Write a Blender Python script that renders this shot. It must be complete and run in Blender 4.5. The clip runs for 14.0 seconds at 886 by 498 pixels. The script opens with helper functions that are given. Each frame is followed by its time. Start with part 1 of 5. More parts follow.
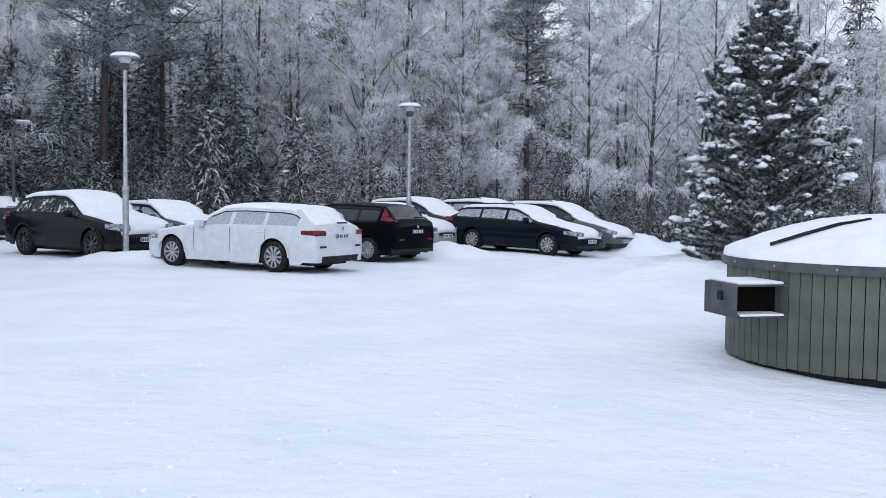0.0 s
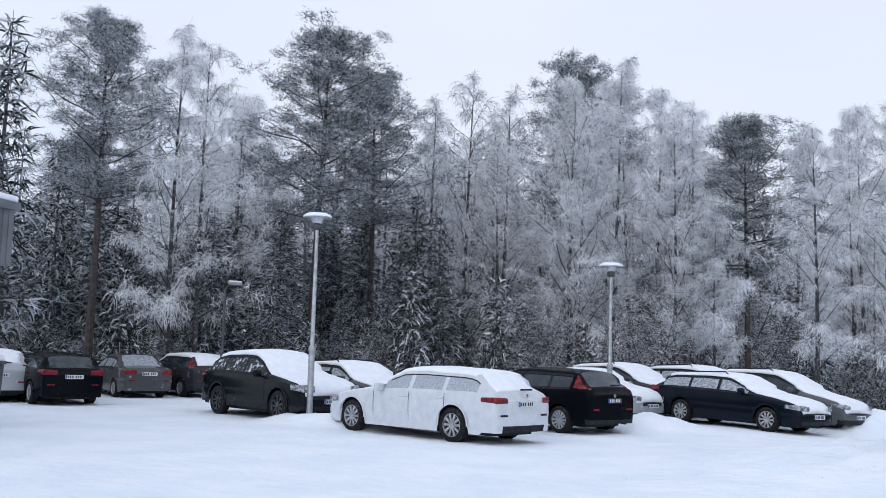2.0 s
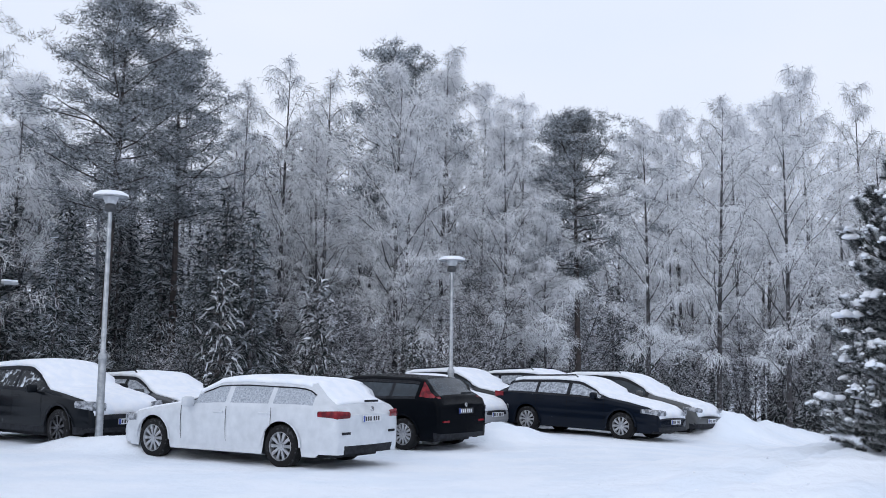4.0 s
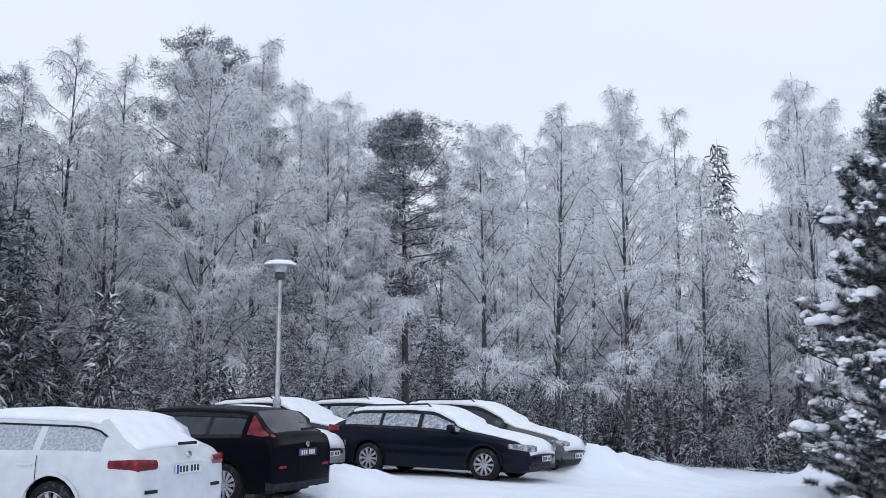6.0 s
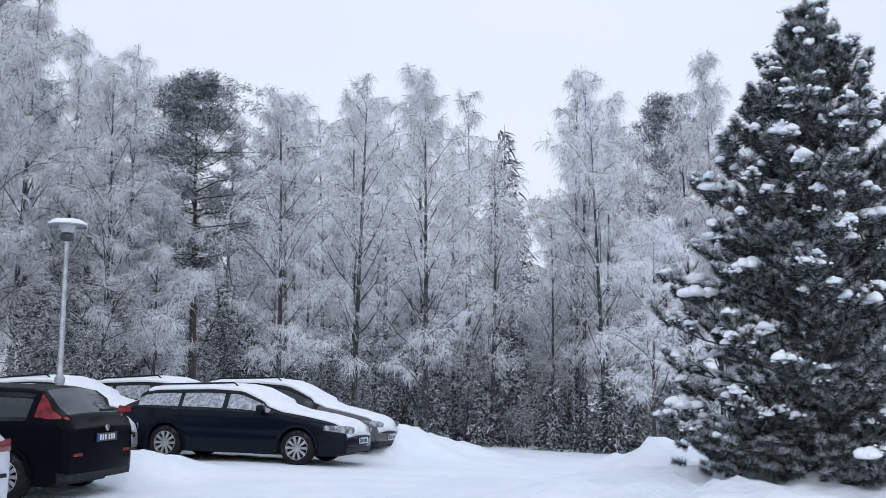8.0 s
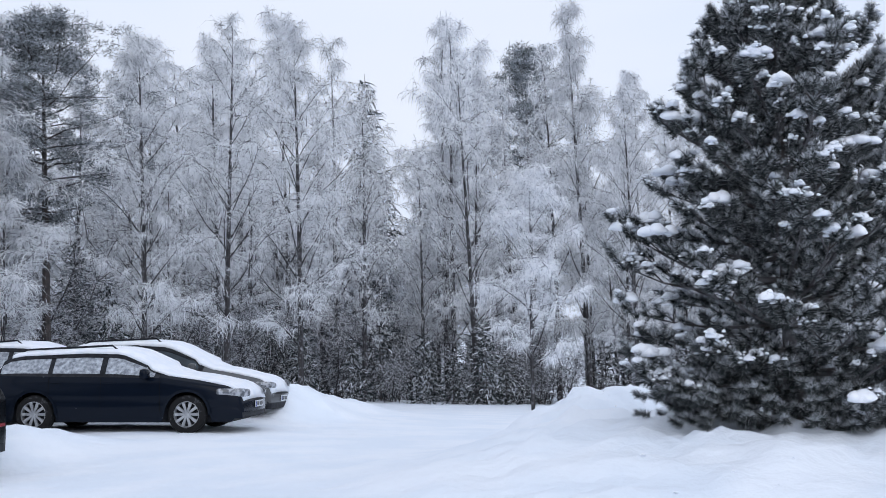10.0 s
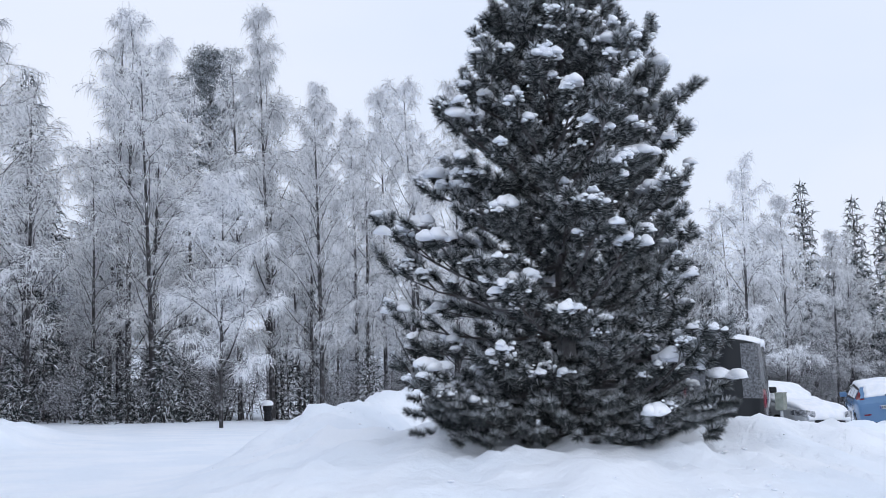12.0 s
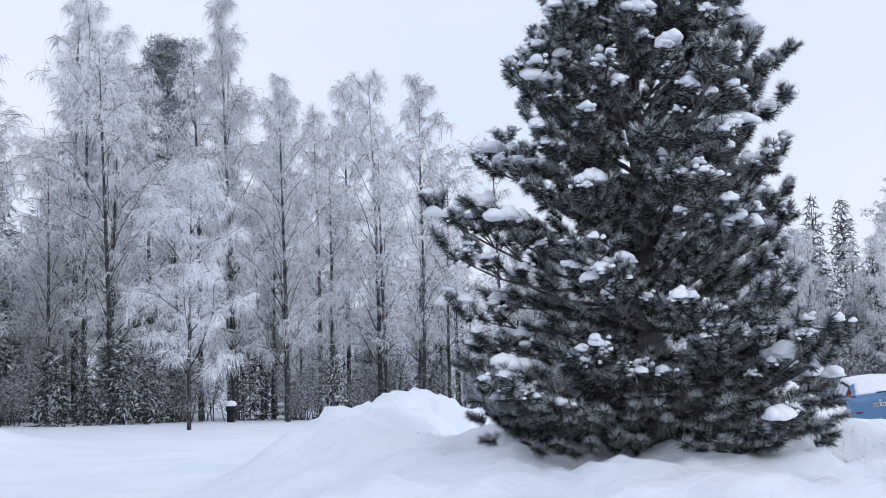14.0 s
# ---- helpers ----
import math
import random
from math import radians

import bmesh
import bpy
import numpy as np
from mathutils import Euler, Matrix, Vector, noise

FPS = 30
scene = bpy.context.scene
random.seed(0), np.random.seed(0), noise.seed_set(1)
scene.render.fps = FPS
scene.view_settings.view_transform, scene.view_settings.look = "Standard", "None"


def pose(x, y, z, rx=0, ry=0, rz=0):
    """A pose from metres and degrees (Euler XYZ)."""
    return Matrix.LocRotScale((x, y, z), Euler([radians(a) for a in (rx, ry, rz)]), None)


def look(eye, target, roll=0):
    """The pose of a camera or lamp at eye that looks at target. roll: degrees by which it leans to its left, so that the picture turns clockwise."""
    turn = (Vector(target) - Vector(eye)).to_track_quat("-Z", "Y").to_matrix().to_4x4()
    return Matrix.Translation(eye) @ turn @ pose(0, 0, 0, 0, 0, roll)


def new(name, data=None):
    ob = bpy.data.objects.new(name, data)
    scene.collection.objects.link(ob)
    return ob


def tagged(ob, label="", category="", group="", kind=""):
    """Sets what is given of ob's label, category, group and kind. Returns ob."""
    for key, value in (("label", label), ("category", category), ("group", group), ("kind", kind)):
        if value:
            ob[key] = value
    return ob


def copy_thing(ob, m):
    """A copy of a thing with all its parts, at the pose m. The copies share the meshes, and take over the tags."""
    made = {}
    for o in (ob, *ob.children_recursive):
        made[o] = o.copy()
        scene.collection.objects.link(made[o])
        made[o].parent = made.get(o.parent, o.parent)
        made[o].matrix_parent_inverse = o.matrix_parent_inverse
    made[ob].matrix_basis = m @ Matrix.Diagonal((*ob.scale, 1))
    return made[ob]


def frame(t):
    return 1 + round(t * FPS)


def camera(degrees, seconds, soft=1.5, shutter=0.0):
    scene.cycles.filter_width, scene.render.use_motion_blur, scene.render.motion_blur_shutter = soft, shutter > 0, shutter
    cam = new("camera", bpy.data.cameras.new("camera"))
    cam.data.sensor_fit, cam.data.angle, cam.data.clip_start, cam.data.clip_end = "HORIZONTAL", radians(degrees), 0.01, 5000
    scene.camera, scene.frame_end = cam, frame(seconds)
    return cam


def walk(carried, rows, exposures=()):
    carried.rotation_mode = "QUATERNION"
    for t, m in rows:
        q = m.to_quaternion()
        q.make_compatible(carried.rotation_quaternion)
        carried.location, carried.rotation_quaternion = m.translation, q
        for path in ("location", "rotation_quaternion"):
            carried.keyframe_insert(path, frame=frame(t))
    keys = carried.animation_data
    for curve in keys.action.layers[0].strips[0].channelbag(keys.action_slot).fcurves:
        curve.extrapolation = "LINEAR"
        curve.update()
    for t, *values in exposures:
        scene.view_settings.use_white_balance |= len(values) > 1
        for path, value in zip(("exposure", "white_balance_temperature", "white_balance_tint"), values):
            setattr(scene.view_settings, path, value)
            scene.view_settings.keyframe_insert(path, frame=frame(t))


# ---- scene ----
cam = camera(48.3, 14.0, soft=0.6)
PATH = [
    (0, (0.351, 1.163, 1.69), (0.41, 3.16, 1.581), 0.7),
    (0.5, (0.697, 1.268, 1.696), (0.561, 3.263, 1.677), 0.6),
    (1, (0.915, 1.7, 1.696), (0.603, 3.674, 1.772), 1.1),
    (1.5, (1.016, 2.274, 1.747), (0.622, 4.229, 1.903), 1.5),
    (2, (0.989, 2.75, 1.727), (0.598, 4.7, 1.938), 1.7),
    (2.5, (0.795, 3.199, 1.729), (0.474, 5.159, 1.962), 1.6),
    (3, (0.519, 3.66, 1.715), (0.308, 5.636, 1.941), 1.3),
    (3.2, (0.401, 3.871, 1.708), (0.235, 5.852, 1.927), 1.2),
    (5.3, (-0.528, 9.769, 1.56), (-0.296, 11.735, 1.847), -0.2),
    (5.5, (-0.582, 9.933, 1.56), (-0.312, 11.893, 1.853), -0.2),
    (6, (-0.682, 10.381, 1.576), (-0.278, 12.317, 1.876), -0.0),
    (6.5, (-0.813, 10.761, 1.546), (-0.271, 12.663, 1.845), 0.0),
    (7, (-0.879, 11.147, 1.523), (-0.221, 13.014, 1.815), -0.0),
    (7.5, (-0.955, 11.574, 1.518), (-0.199, 13.404, 1.797), -0.1),
    (7.7, (-1.03, 11.751, 1.512), (-0.24, 13.568, 1.785), -0.0),
    (9.8, (-1.36, 13.408, 1.503), (-0.291, 15.088, 1.688), -1.7),
    (10, (-1.4, 13.539, 1.509), (-0.297, 15.199, 1.678), -1.8),
    (10.5, (-1.451, 13.951, 1.467), (-0.24, 15.538, 1.592), -2.1),
    (11, (-1.459, 14.332, 1.466), (-0.11, 15.805, 1.578), -2.2),
    (11.5, (-1.381, 14.679, 1.524), (0.096, 16.021, 1.66), -2.1),
    (12, (-1.404, 14.988, 1.53), (0.181, 16.195, 1.704), -1.9),
    (12.5, (-1.335, 15.346, 1.568), (0.338, 16.424, 1.768), -1.6),
    (13, (-1.214, 15.714, 1.566), (0.506, 16.716, 1.767), -1.5),
    (13.5, (-1.144, 16.129, 1.542), (0.565, 17.152, 1.726), -1.6),
    (14, (-1.078, 16.514, 1.522), (0.567, 17.639, 1.69), -2.0),
]
walk(cam, [(t, look(eye, target, roll)) for t, eye, target, roll in PATH])

# ---------------------------------------------------------------- light
world = bpy.data.worlds.new("overcast")
scene.world = world
world.use_nodes = True
wn, wl = world.node_tree.nodes, world.node_tree.links
wn.clear()
w_out = wn.new("ShaderNodeOutputWorld")
w_add = wn.new("ShaderNodeAddShader")
bg_sky = wn.new("ShaderNodeBackground")
sky = wn.new("ShaderNodeTexSky")
sky.sky_type, sky.sun_disc = "NISHITA", False
sky.sun_elevation, sky.sun_rotation = radians(28), radians(200)
bg_sky.inputs["Strength"].default_value = 0.002
bg_cloud = wn.new("ShaderNodeBackground")
w_noise = wn.new("ShaderNodeTexNoise")
w_noise.inputs["Scale"].default_value = 1.6
w_noise.inputs["Detail"].default_value = 4
w_map = wn.new("ShaderNodeMapping")
w_map.inputs["Scale"].default_value = (1, 1, 2.5)
w_co = wn.new("ShaderNodeTexCoord")
w_ramp = wn.new("ShaderNodeValToRGB")
w_ramp.color_ramp.elements[0].position, w_ramp.color_ramp.elements[1].position = 0.35, 0.7
w_ramp.color_ramp.elements[0].color = (0.70, 0.785, 0.955, 1)
w_ramp.color_ramp.elements[1].color = (0.785, 0.84, 0.97, 1)
wl.new(w_co.outputs["Generated"], w_map.inputs["Vector"])
wl.new(w_map.outputs["Vector"], w_noise.inputs["Vector"])
wl.new(w_noise.outputs["Fac"], w_ramp.inputs["Fac"])
wl.new(w_ramp.outputs["Color"], bg_cloud.inputs["Color"])
bg_cloud.inputs["Strength"].default_value = 1.05
wl.new(sky.outputs["Color"], bg_sky.inputs["Color"])
wl.new(bg_sky.outputs["Background"], w_add.inputs[0])
wl.new(bg_cloud.outputs["Background"], w_add.inputs[1])
wl.new(w_add.outputs["Shader"], w_out.inputs["Surface"])

sun = new("sun", bpy.data.lights.new("sun", "SUN"))
sun.data.energy, sun.data.angle, sun.data.color = 0.6, radians(50), (1.0, 0.97, 0.94)
sun.matrix_world = look((0, 0, 50), (17, 47, 23.4))

# ---------------------------------------------------------------- materials


def material(name, colour, rough=0.6, metal=0.0, second=None, scale=6.0, lo=0.4, hi=0.6, bump=0.0, bump_scale=40.0,
             island=False, obj_random=0.0, spec=0.5, thin=0.0, relief=0.02):
    """Principled material; 'second' is mixed in by noise, or by random per loose piece when island is set."""
    m = bpy.data.materials.new(name)
    m.use_nodes = True
    nt = m.node_tree
    b = nt.nodes["Principled BSDF"]
    b.inputs["Roughness"].default_value = rough
    b.inputs["Metallic"].default_value = metal
    b.inputs["Specular IOR Level"].default_value = spec
    b.inputs["Base Color"].default_value = (*colour, 1)
    co = nt.nodes.new("ShaderNodeTexCoord")
    if second is not None:
        if island:
            g = nt.nodes.new("ShaderNodeNewGeometry")
            fac = g.outputs["Random Per Island"]
        else:
            n = nt.nodes.new("ShaderNodeTexNoise")
            n.inputs["Scale"].default_value = scale
            n.inputs["Detail"].default_value = 6
            nt.links.new(co.outputs["Object"], n.inputs["Vector"])
            fac = n.outputs["Fac"]
        r = nt.nodes.new("ShaderNodeValToRGB")
        r.color_ramp.elements[0].position, r.color_ramp.elements[1].position = lo, hi
        r.color_ramp.elements[0].color, r.color_ramp.elements[1].color = (*colour, 1), (*second, 1)
        nt.links.new(fac, r.inputs["Fac"])
        out = r.outputs["Color"]
        if obj_random:
            oi = nt.nodes.new("ShaderNodeObjectInfo")
            hsv = nt.nodes.new("ShaderNodeHueSaturation")
            mr = nt.nodes.new("ShaderNodeMapRange")
            mr.inputs["To Min"].default_value, mr.inputs["To Max"].default_value = 1 - obj_random, 1 + obj_random
            nt.links.new(oi.outputs["Random"], mr.inputs["Value"])
            nt.links.new(mr.outputs["Result"], hsv.inputs["Value"])
            nt.links.new(out, hsv.inputs["Color"])
            out = hsv.outputs["Color"]
        nt.links.new(out, b.inputs["Base Color"])
        if thin:  # frost crystals let light through
            tr, mx = nt.nodes.new("ShaderNodeBsdfTranslucent"), nt.nodes.new("ShaderNodeMixShader")
            mx.inputs["Fac"].default_value = thin
            nt.links.new(out, tr.inputs["Color"])
            nt.links.new(b.outputs["BSDF"], mx.inputs[1])
            nt.links.new(tr.outputs["BSDF"], mx.inputs[2])
            nt.links.new(mx.outputs["Shader"], nt.nodes["Material Output"].inputs["Surface"])
    if bump:
        n2 = nt.nodes.new("ShaderNodeTexNoise")
        n2.inputs["Scale"].default_value = bump_scale
        n2.inputs["Detail"].default_value = 8
        nt.links.new(co.outputs["Object"], n2.inputs["Vector"])
        bp = nt.nodes.new("ShaderNodeBump")
        bp.inputs["Strength"].default_value = bump
        bp.inputs["Distance"].default_value = relief
        nt.links.new(n2.outputs["Fac"], bp.inputs["Height"])
        nt.links.new(bp.outputs["Normal"], b.inputs["Normal"])
    return m


SNOW = material("snow", (0.80, 0.86, 0.94), 0.65, second=(0.87, 0.91, 0.97), scale=0.7, bump=0.9, bump_scale=3.2, spec=0.3, relief=0.07)


def trodden(m):
    """Adds scattered shallow dents, a hand's width across and drawn out, to the snow's relief."""
    nt = m.node_tree
    co = next(n for n in nt.nodes if n.type == "TEX_COORD")
    base = next(n for n in nt.nodes if n.type == "BUMP")
    mp, dents, patch = nt.nodes.new("ShaderNodeMapping"), nt.nodes.new("ShaderNodeTexNoise"), nt.nodes.new("ShaderNodeTexNoise")
    mp.inputs["Rotation"].default_value = (0, 0, 0.2)
    mp.inputs["Scale"].default_value = (5.0, 11.0, 6.0)
    dents.inputs["Scale"].default_value, dents.inputs["Detail"].default_value = 1.0, 3
    patch.inputs["Scale"].default_value, patch.inputs["Detail"].default_value = 0.35, 2
    cut, where, mul = nt.nodes.new("ShaderNodeMapRange"), nt.nodes.new("ShaderNodeMapRange"), nt.nodes.new("ShaderNodeMath")
    for n, a, b in ((cut, 0.57, 0.72), (where, 0.50, 0.62)):
        n.inputs["From Min"].default_value, n.inputs["From Max"].default_value = a, b
    mul.operation = "MULTIPLY"
    nt.links.new(co.outputs["Object"], mp.inputs["Vector"])
    nt.links.new(mp.outputs["Vector"], dents.inputs["Vector"])
    nt.links.new(co.outputs["Object"], patch.inputs["Vector"])
    nt.links.new(dents.outputs["Fac"], cut.inputs["Value"])
    nt.links.new(patch.outputs["Fac"], where.inputs["Value"])
    nt.links.new(cut.outputs["Result"], mul.inputs[0])
    nt.links.new(where.outputs["Result"], mul.inputs[1])
    bp = nt.nodes.new("ShaderNodeBump")
    bp.invert = True
    bp.inputs["Strength"].default_value, bp.inputs["Distance"].default_value = 0.8, 0.014
    nt.links.new(mul.outputs["Value"], bp.inputs["Height"])
    nt.links.new(base.outputs["Normal"], bp.inputs["Normal"])
    nt.links.new(bp.outputs["Normal"], nt.nodes["Principled BSDF"].inputs["Normal"])


trodden(SNOW)
SNOW_FRESH = material("fresh_snow", (0.83, 0.87, 0.94), 0.7, second=(0.90, 0.92, 0.96), scale=5, bump=0.4, bump_scale=30, spec=0.3)
BIRCH_BARK = material("frosted_birch_bark", (0.035, 0.033, 0.036), 0.9, second=(0.40, 0.41, 0.44), scale=7, lo=0.52, hi=0.76, bump=0.5)
PINE_BARK = material("pine_bark", (0.045, 0.040, 0.040), 0.95, second=(0.080, 0.066, 0.062), scale=5, bump=0.8, bump_scale=25)
SPRUCE_BARK = material("spruce_bark", (0.06, 0.052, 0.05), 0.95, second=(0.16, 0.16, 0.17), scale=6, bump=0.7, bump_scale=25)
FROST_TWIG = material("hoarfrost_twigs", (0.26, 0.265, 0.285), 0.85, second=(0.96, 0.97, 0.99), lo=0.0, hi=0.34, island=True, obj_random=0.08, spec=0.2, thin=0.5)
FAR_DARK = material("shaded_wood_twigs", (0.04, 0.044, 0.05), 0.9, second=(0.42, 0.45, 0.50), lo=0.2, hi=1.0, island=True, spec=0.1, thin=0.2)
FAR_TWIG = material("far_wood_twigs", (0.035, 0.038, 0.045), 0.9, second=(0.84, 0.87, 0.93), lo=0.22, hi=0.9, island=True, spec=0.1, thin=0.4)
SHRUB_TWIG = material("frosted_scrub_twigs", (0.045, 0.045, 0.05), 0.85, second=(0.90, 0.92, 0.97), lo=0.30, hi=0.80, island=True, obj_random=0.2, spec=0.2, thin=0.35)
PINE_NEEDLE = material("frosted_pine_needles", (0.040, 0.052, 0.050), 0.8, second=(0.66, 0.70, 0.76), lo=0.12, hi=1.0, island=True, obj_random=0.15, spec=0.2, thin=0.2)
SPRUCE_NEEDLE = material("frosted_spruce_needles", (0.026, 0.035, 0.034), 0.8, second=(0.56, 0.60, 0.66), lo=0.34, hi=1.0, island=True, obj_random=0.25, spec=0.2, thin=0.15)
YOUNG_NEEDLE = material("snow_laden_spruce_needles", (0.028, 0.036, 0.036), 0.8, second=(0.84, 0.87, 0.92), lo=0.45, hi=0.95, island=True, obj_random=0.2, spec=0.2, thin=0.2)
STONE_FROST = material("frosted_stone_pine_needles", (0.28, 0.30, 0.315), 0.75, second=(0.80, 0.83, 0.88), lo=0.0, hi=0.9, island=True, spec=0.2, thin=0.15)
STONE_PINE = material("stone_pine_needles", (0.010, 0.014, 0.014), 0.65, second=(0.15, 0.17, 0.175), lo=0.3, hi=1.0, island=True, spec=0.2, thin=0.1)
TYRE = material("tyre_rubber", (0.012, 0.012, 0.013), 0.85, second=(0.10, 0.105, 0.115), scale=14, lo=0.58, hi=0.78, bump=0.4, bump_scale=60, spec=0.2)
RIM = material("alloy_rim", (0.46, 0.47, 0.49), 0.4, 0.6, second=(0.32, 0.33, 0.35), scale=8)
RIM_DARK = material("dark_alloy_rim", (0.03, 0.03, 0.032), 0.35, 0.6, second=(0.10, 0.10, 0.11), scale=9)
BLACK_TRIM = material("black_plastic_trim", (0.008, 0.009, 0.012), 0.6, second=(0.020, 0.022, 0.028), scale=12, bump=0.1, spec=0.2)
GLASS_DARK = material("dark_car_glass", (0.012, 0.020, 0.028), 0.04, second=(0.026, 0.038, 0.050), scale=4, spec=0.5)
GLASS_SPECK = material("frost_flecked_car_glass", (0.010, 0.012, 0.014), 0.2, second=(0.66, 0.70, 0.76), scale=9, lo=0.52, hi=0.66, bump=0.3, bump_scale=30, spec=0.3)
GLASS_FROST = material("frosted_car_glass", (0.16, 0.18, 0.21), 0.35, second=(0.52, 0.56, 0.62), scale=16, lo=0.35, hi=0.7, bump=0.5, bump_scale=30)
GLASS_DUSTED = material("dusted_car_glass", (0.22, 0.25, 0.29), 0.5, second=(0.50, 0.54, 0.60), scale=34, lo=0.3, hi=0.7, bump=0.4, bump_scale=30)
GLASS_SNOWY = material("snow_dusted_glass", (0.55, 0.59, 0.66), 0.6, second=(0.80, 0.83, 0.88), scale=14, lo=0.35, hi=0.6, bump=0.5, bump_scale=30)
GLASS_RIMED = material("rimed_van_glass", (0.035, 0.038, 0.044), 0.4, second=(0.20, 0.215, 0.24), scale=20, lo=0.35, hi=0.75, bump=0.6, bump_scale=25)
RED_LAMP = material("red_lamp_glass", (0.10, 0.006, 0.012), 0.15, second=(0.24, 0.014, 0.022), scale=10, spec=0.3)
CLEAR_LAMP = material("headlamp_glass", (0.10, 0.11, 0.125), 0.1, second=(0.42, 0.44, 0.48), scale=12)
PLATE = material("number_plate", (0.70, 0.72, 0.74), 0.4, second=(0.6, 0.62, 0.66), scale=20)
PLATE_BAR = material("plate_lettering", (0.03, 0.03, 0.035), 0.5)
PLATE_BLUE = material("plate_blue_band", (0.03, 0.07, 0.32), 0.45)
CHROME = material("chrome", (0.65, 0.66, 0.68), 0.2, 1.0, second=(0.5, 0.5, 0.52), scale=15)
GALV = material("galvanised_steel", (0.33, 0.35, 0.37), 0.45, 0.7, second=(0.46, 0.48, 0.5), scale=9, bump=0.1)
LAMP_GLASS = material("lamp_diffuser", (0.5, 0.52, 0.55), 0.3, second=(0.62, 0.64, 0.67), scale=10)
DARK_STEEL = material("dark_grey_sheet_steel", (0.055, 0.058, 0.063), 0.45, 0.4, second=(0.10, 0.105, 0.11), scale=5, bump=0.15)
BOARD = material("green_grey_painted_boards", (0.082, 0.096, 0.082), 0.7, second=(0.115, 0.128, 0.110), scale=4, obj_random=0.10, bump=0.35, bump_scale=18)
DARK_GAP = material("dark_backing", (0.006, 0.006, 0.006), 0.9, spec=0.1)
WALL_WHITE = material("white_render", (0.70, 0.72, 0.75), 0.85, second=(0.78, 0.80, 0.82), scale=2, bump=0.3, bump_scale=60)
CLAD_GREY = material("grey_fascia_cladding", (0.12, 0.13, 0.145), 0.6, second=(0.16, 0.17, 0.185), scale=2.5, bump=0.2)
BIN_PLASTIC = material("dark_bin_plastic", (0.03, 0.034, 0.034), 0.55, second=(0.05, 0.055, 0.055), scale=6, bump=0.1)
SIGN_BLUE = material("blue_sign_sheet", (0.02, 0.14, 0.55), 0.4, second=(0.03, 0.17, 0.6), scale=6)
SIGN_WHITE = material("white_sign_symbol", (0.75, 0.77, 0.8), 0.5)
BOX_GREEN = material("grey_green_box", (0.17, 0.19, 0.165), 0.6, second=(0.24, 0.26, 0.23), scale=8, bump=0.15)


def paint(name, colour, dust=(0.62, 0.66, 0.72), lo=0.62, hi=0.85, rough=0.12, metal=0.0, spec=0.22):
    return material(name, colour, rough, metal, second=dust, scale=5.5, lo=lo, hi=hi, bump=0.03, bump_scale=50, spec=spec)


# ---------------------------------------------------------------- building helpers


def mesh_of(name, verts, faces, mat, smooth=False):
    me = bpy.data.meshes.new(name)
    me.from_pydata([tuple(v) for v in verts], [], [tuple(f) for f in faces])
    me.materials.append(mat)
    if smooth:
        me.polygons.foreach_set("use_smooth", [True] * len(me.polygons))
    me.update()
    return me


def part(name, data, mat, parent, label="", smooth=False, at=None):
    """Links a bmesh, or a (verts, faces) pair, as one mesh object under a thing or a part."""
    if isinstance(data, bmesh.types.BMesh):
        me = bpy.data.meshes.new(name)
        data.to_mesh(me)
        data.free()
        me.materials.append(mat)
        if smooth:
            me.polygons.foreach_set("use_smooth", [True] * len(me.polygons))
    elif isinstance(data, tuple):
        me = mesh_of(name, data[0], data[1], mat, smooth)
    else:
        me = data
    ob = new(name, me)
    if parent is not None:
        ob.parent = parent
    if at is not None:
        ob.matrix_basis = at
    if label:
        ob["label"] = label
    return ob


def thing(name, m, label, category, group="", kind=""):
    ob = new(name)
    ob.matrix_basis = m
    ob.empty_display_size = 0.2
    return tagged(ob, label, category, group, kind)


def box_bm(x0, x1, y0, y1, z0, z1, bevel=0.0):
    bm = bmesh.new()
    bmesh.ops.create_cube(bm, size=1)
    bmesh.ops.scale(bm, vec=(x1 - x0, y1 - y0, z1 - z0), verts=bm.verts)
    bmesh.ops.translate(bm, vec=((x0 + x1) / 2, (y0 + y1) / 2, (z0 + z1) / 2), verts=bm.verts)
    if bevel:
        bmesh.ops.bevel(bm, geom=bm.edges[:], offset=bevel, segments=2, affect="EDGES", profile=0.6)
    return bm


def lathe(profile, n=24, axis="z"):
    """(verts, faces) of a profile of (radius, height) turned round an axis."""
    v, f = [], []
    for r, h in profile:
        for k in range(n):
            a = 2 * math.pi * k / n
            p = (r * math.cos(a), r * math.sin(a), h)
            v.append(p if axis == "z" else (p[0], p[2], p[1]))
    for i in range(len(profile) - 1):
        for k in range(n):
            a, b = i * n + k, i * n + (k + 1) % n
            q = (a, b, b + n, a + n)
            f.append(q if axis == "z" else q[::-1])
    return v, f


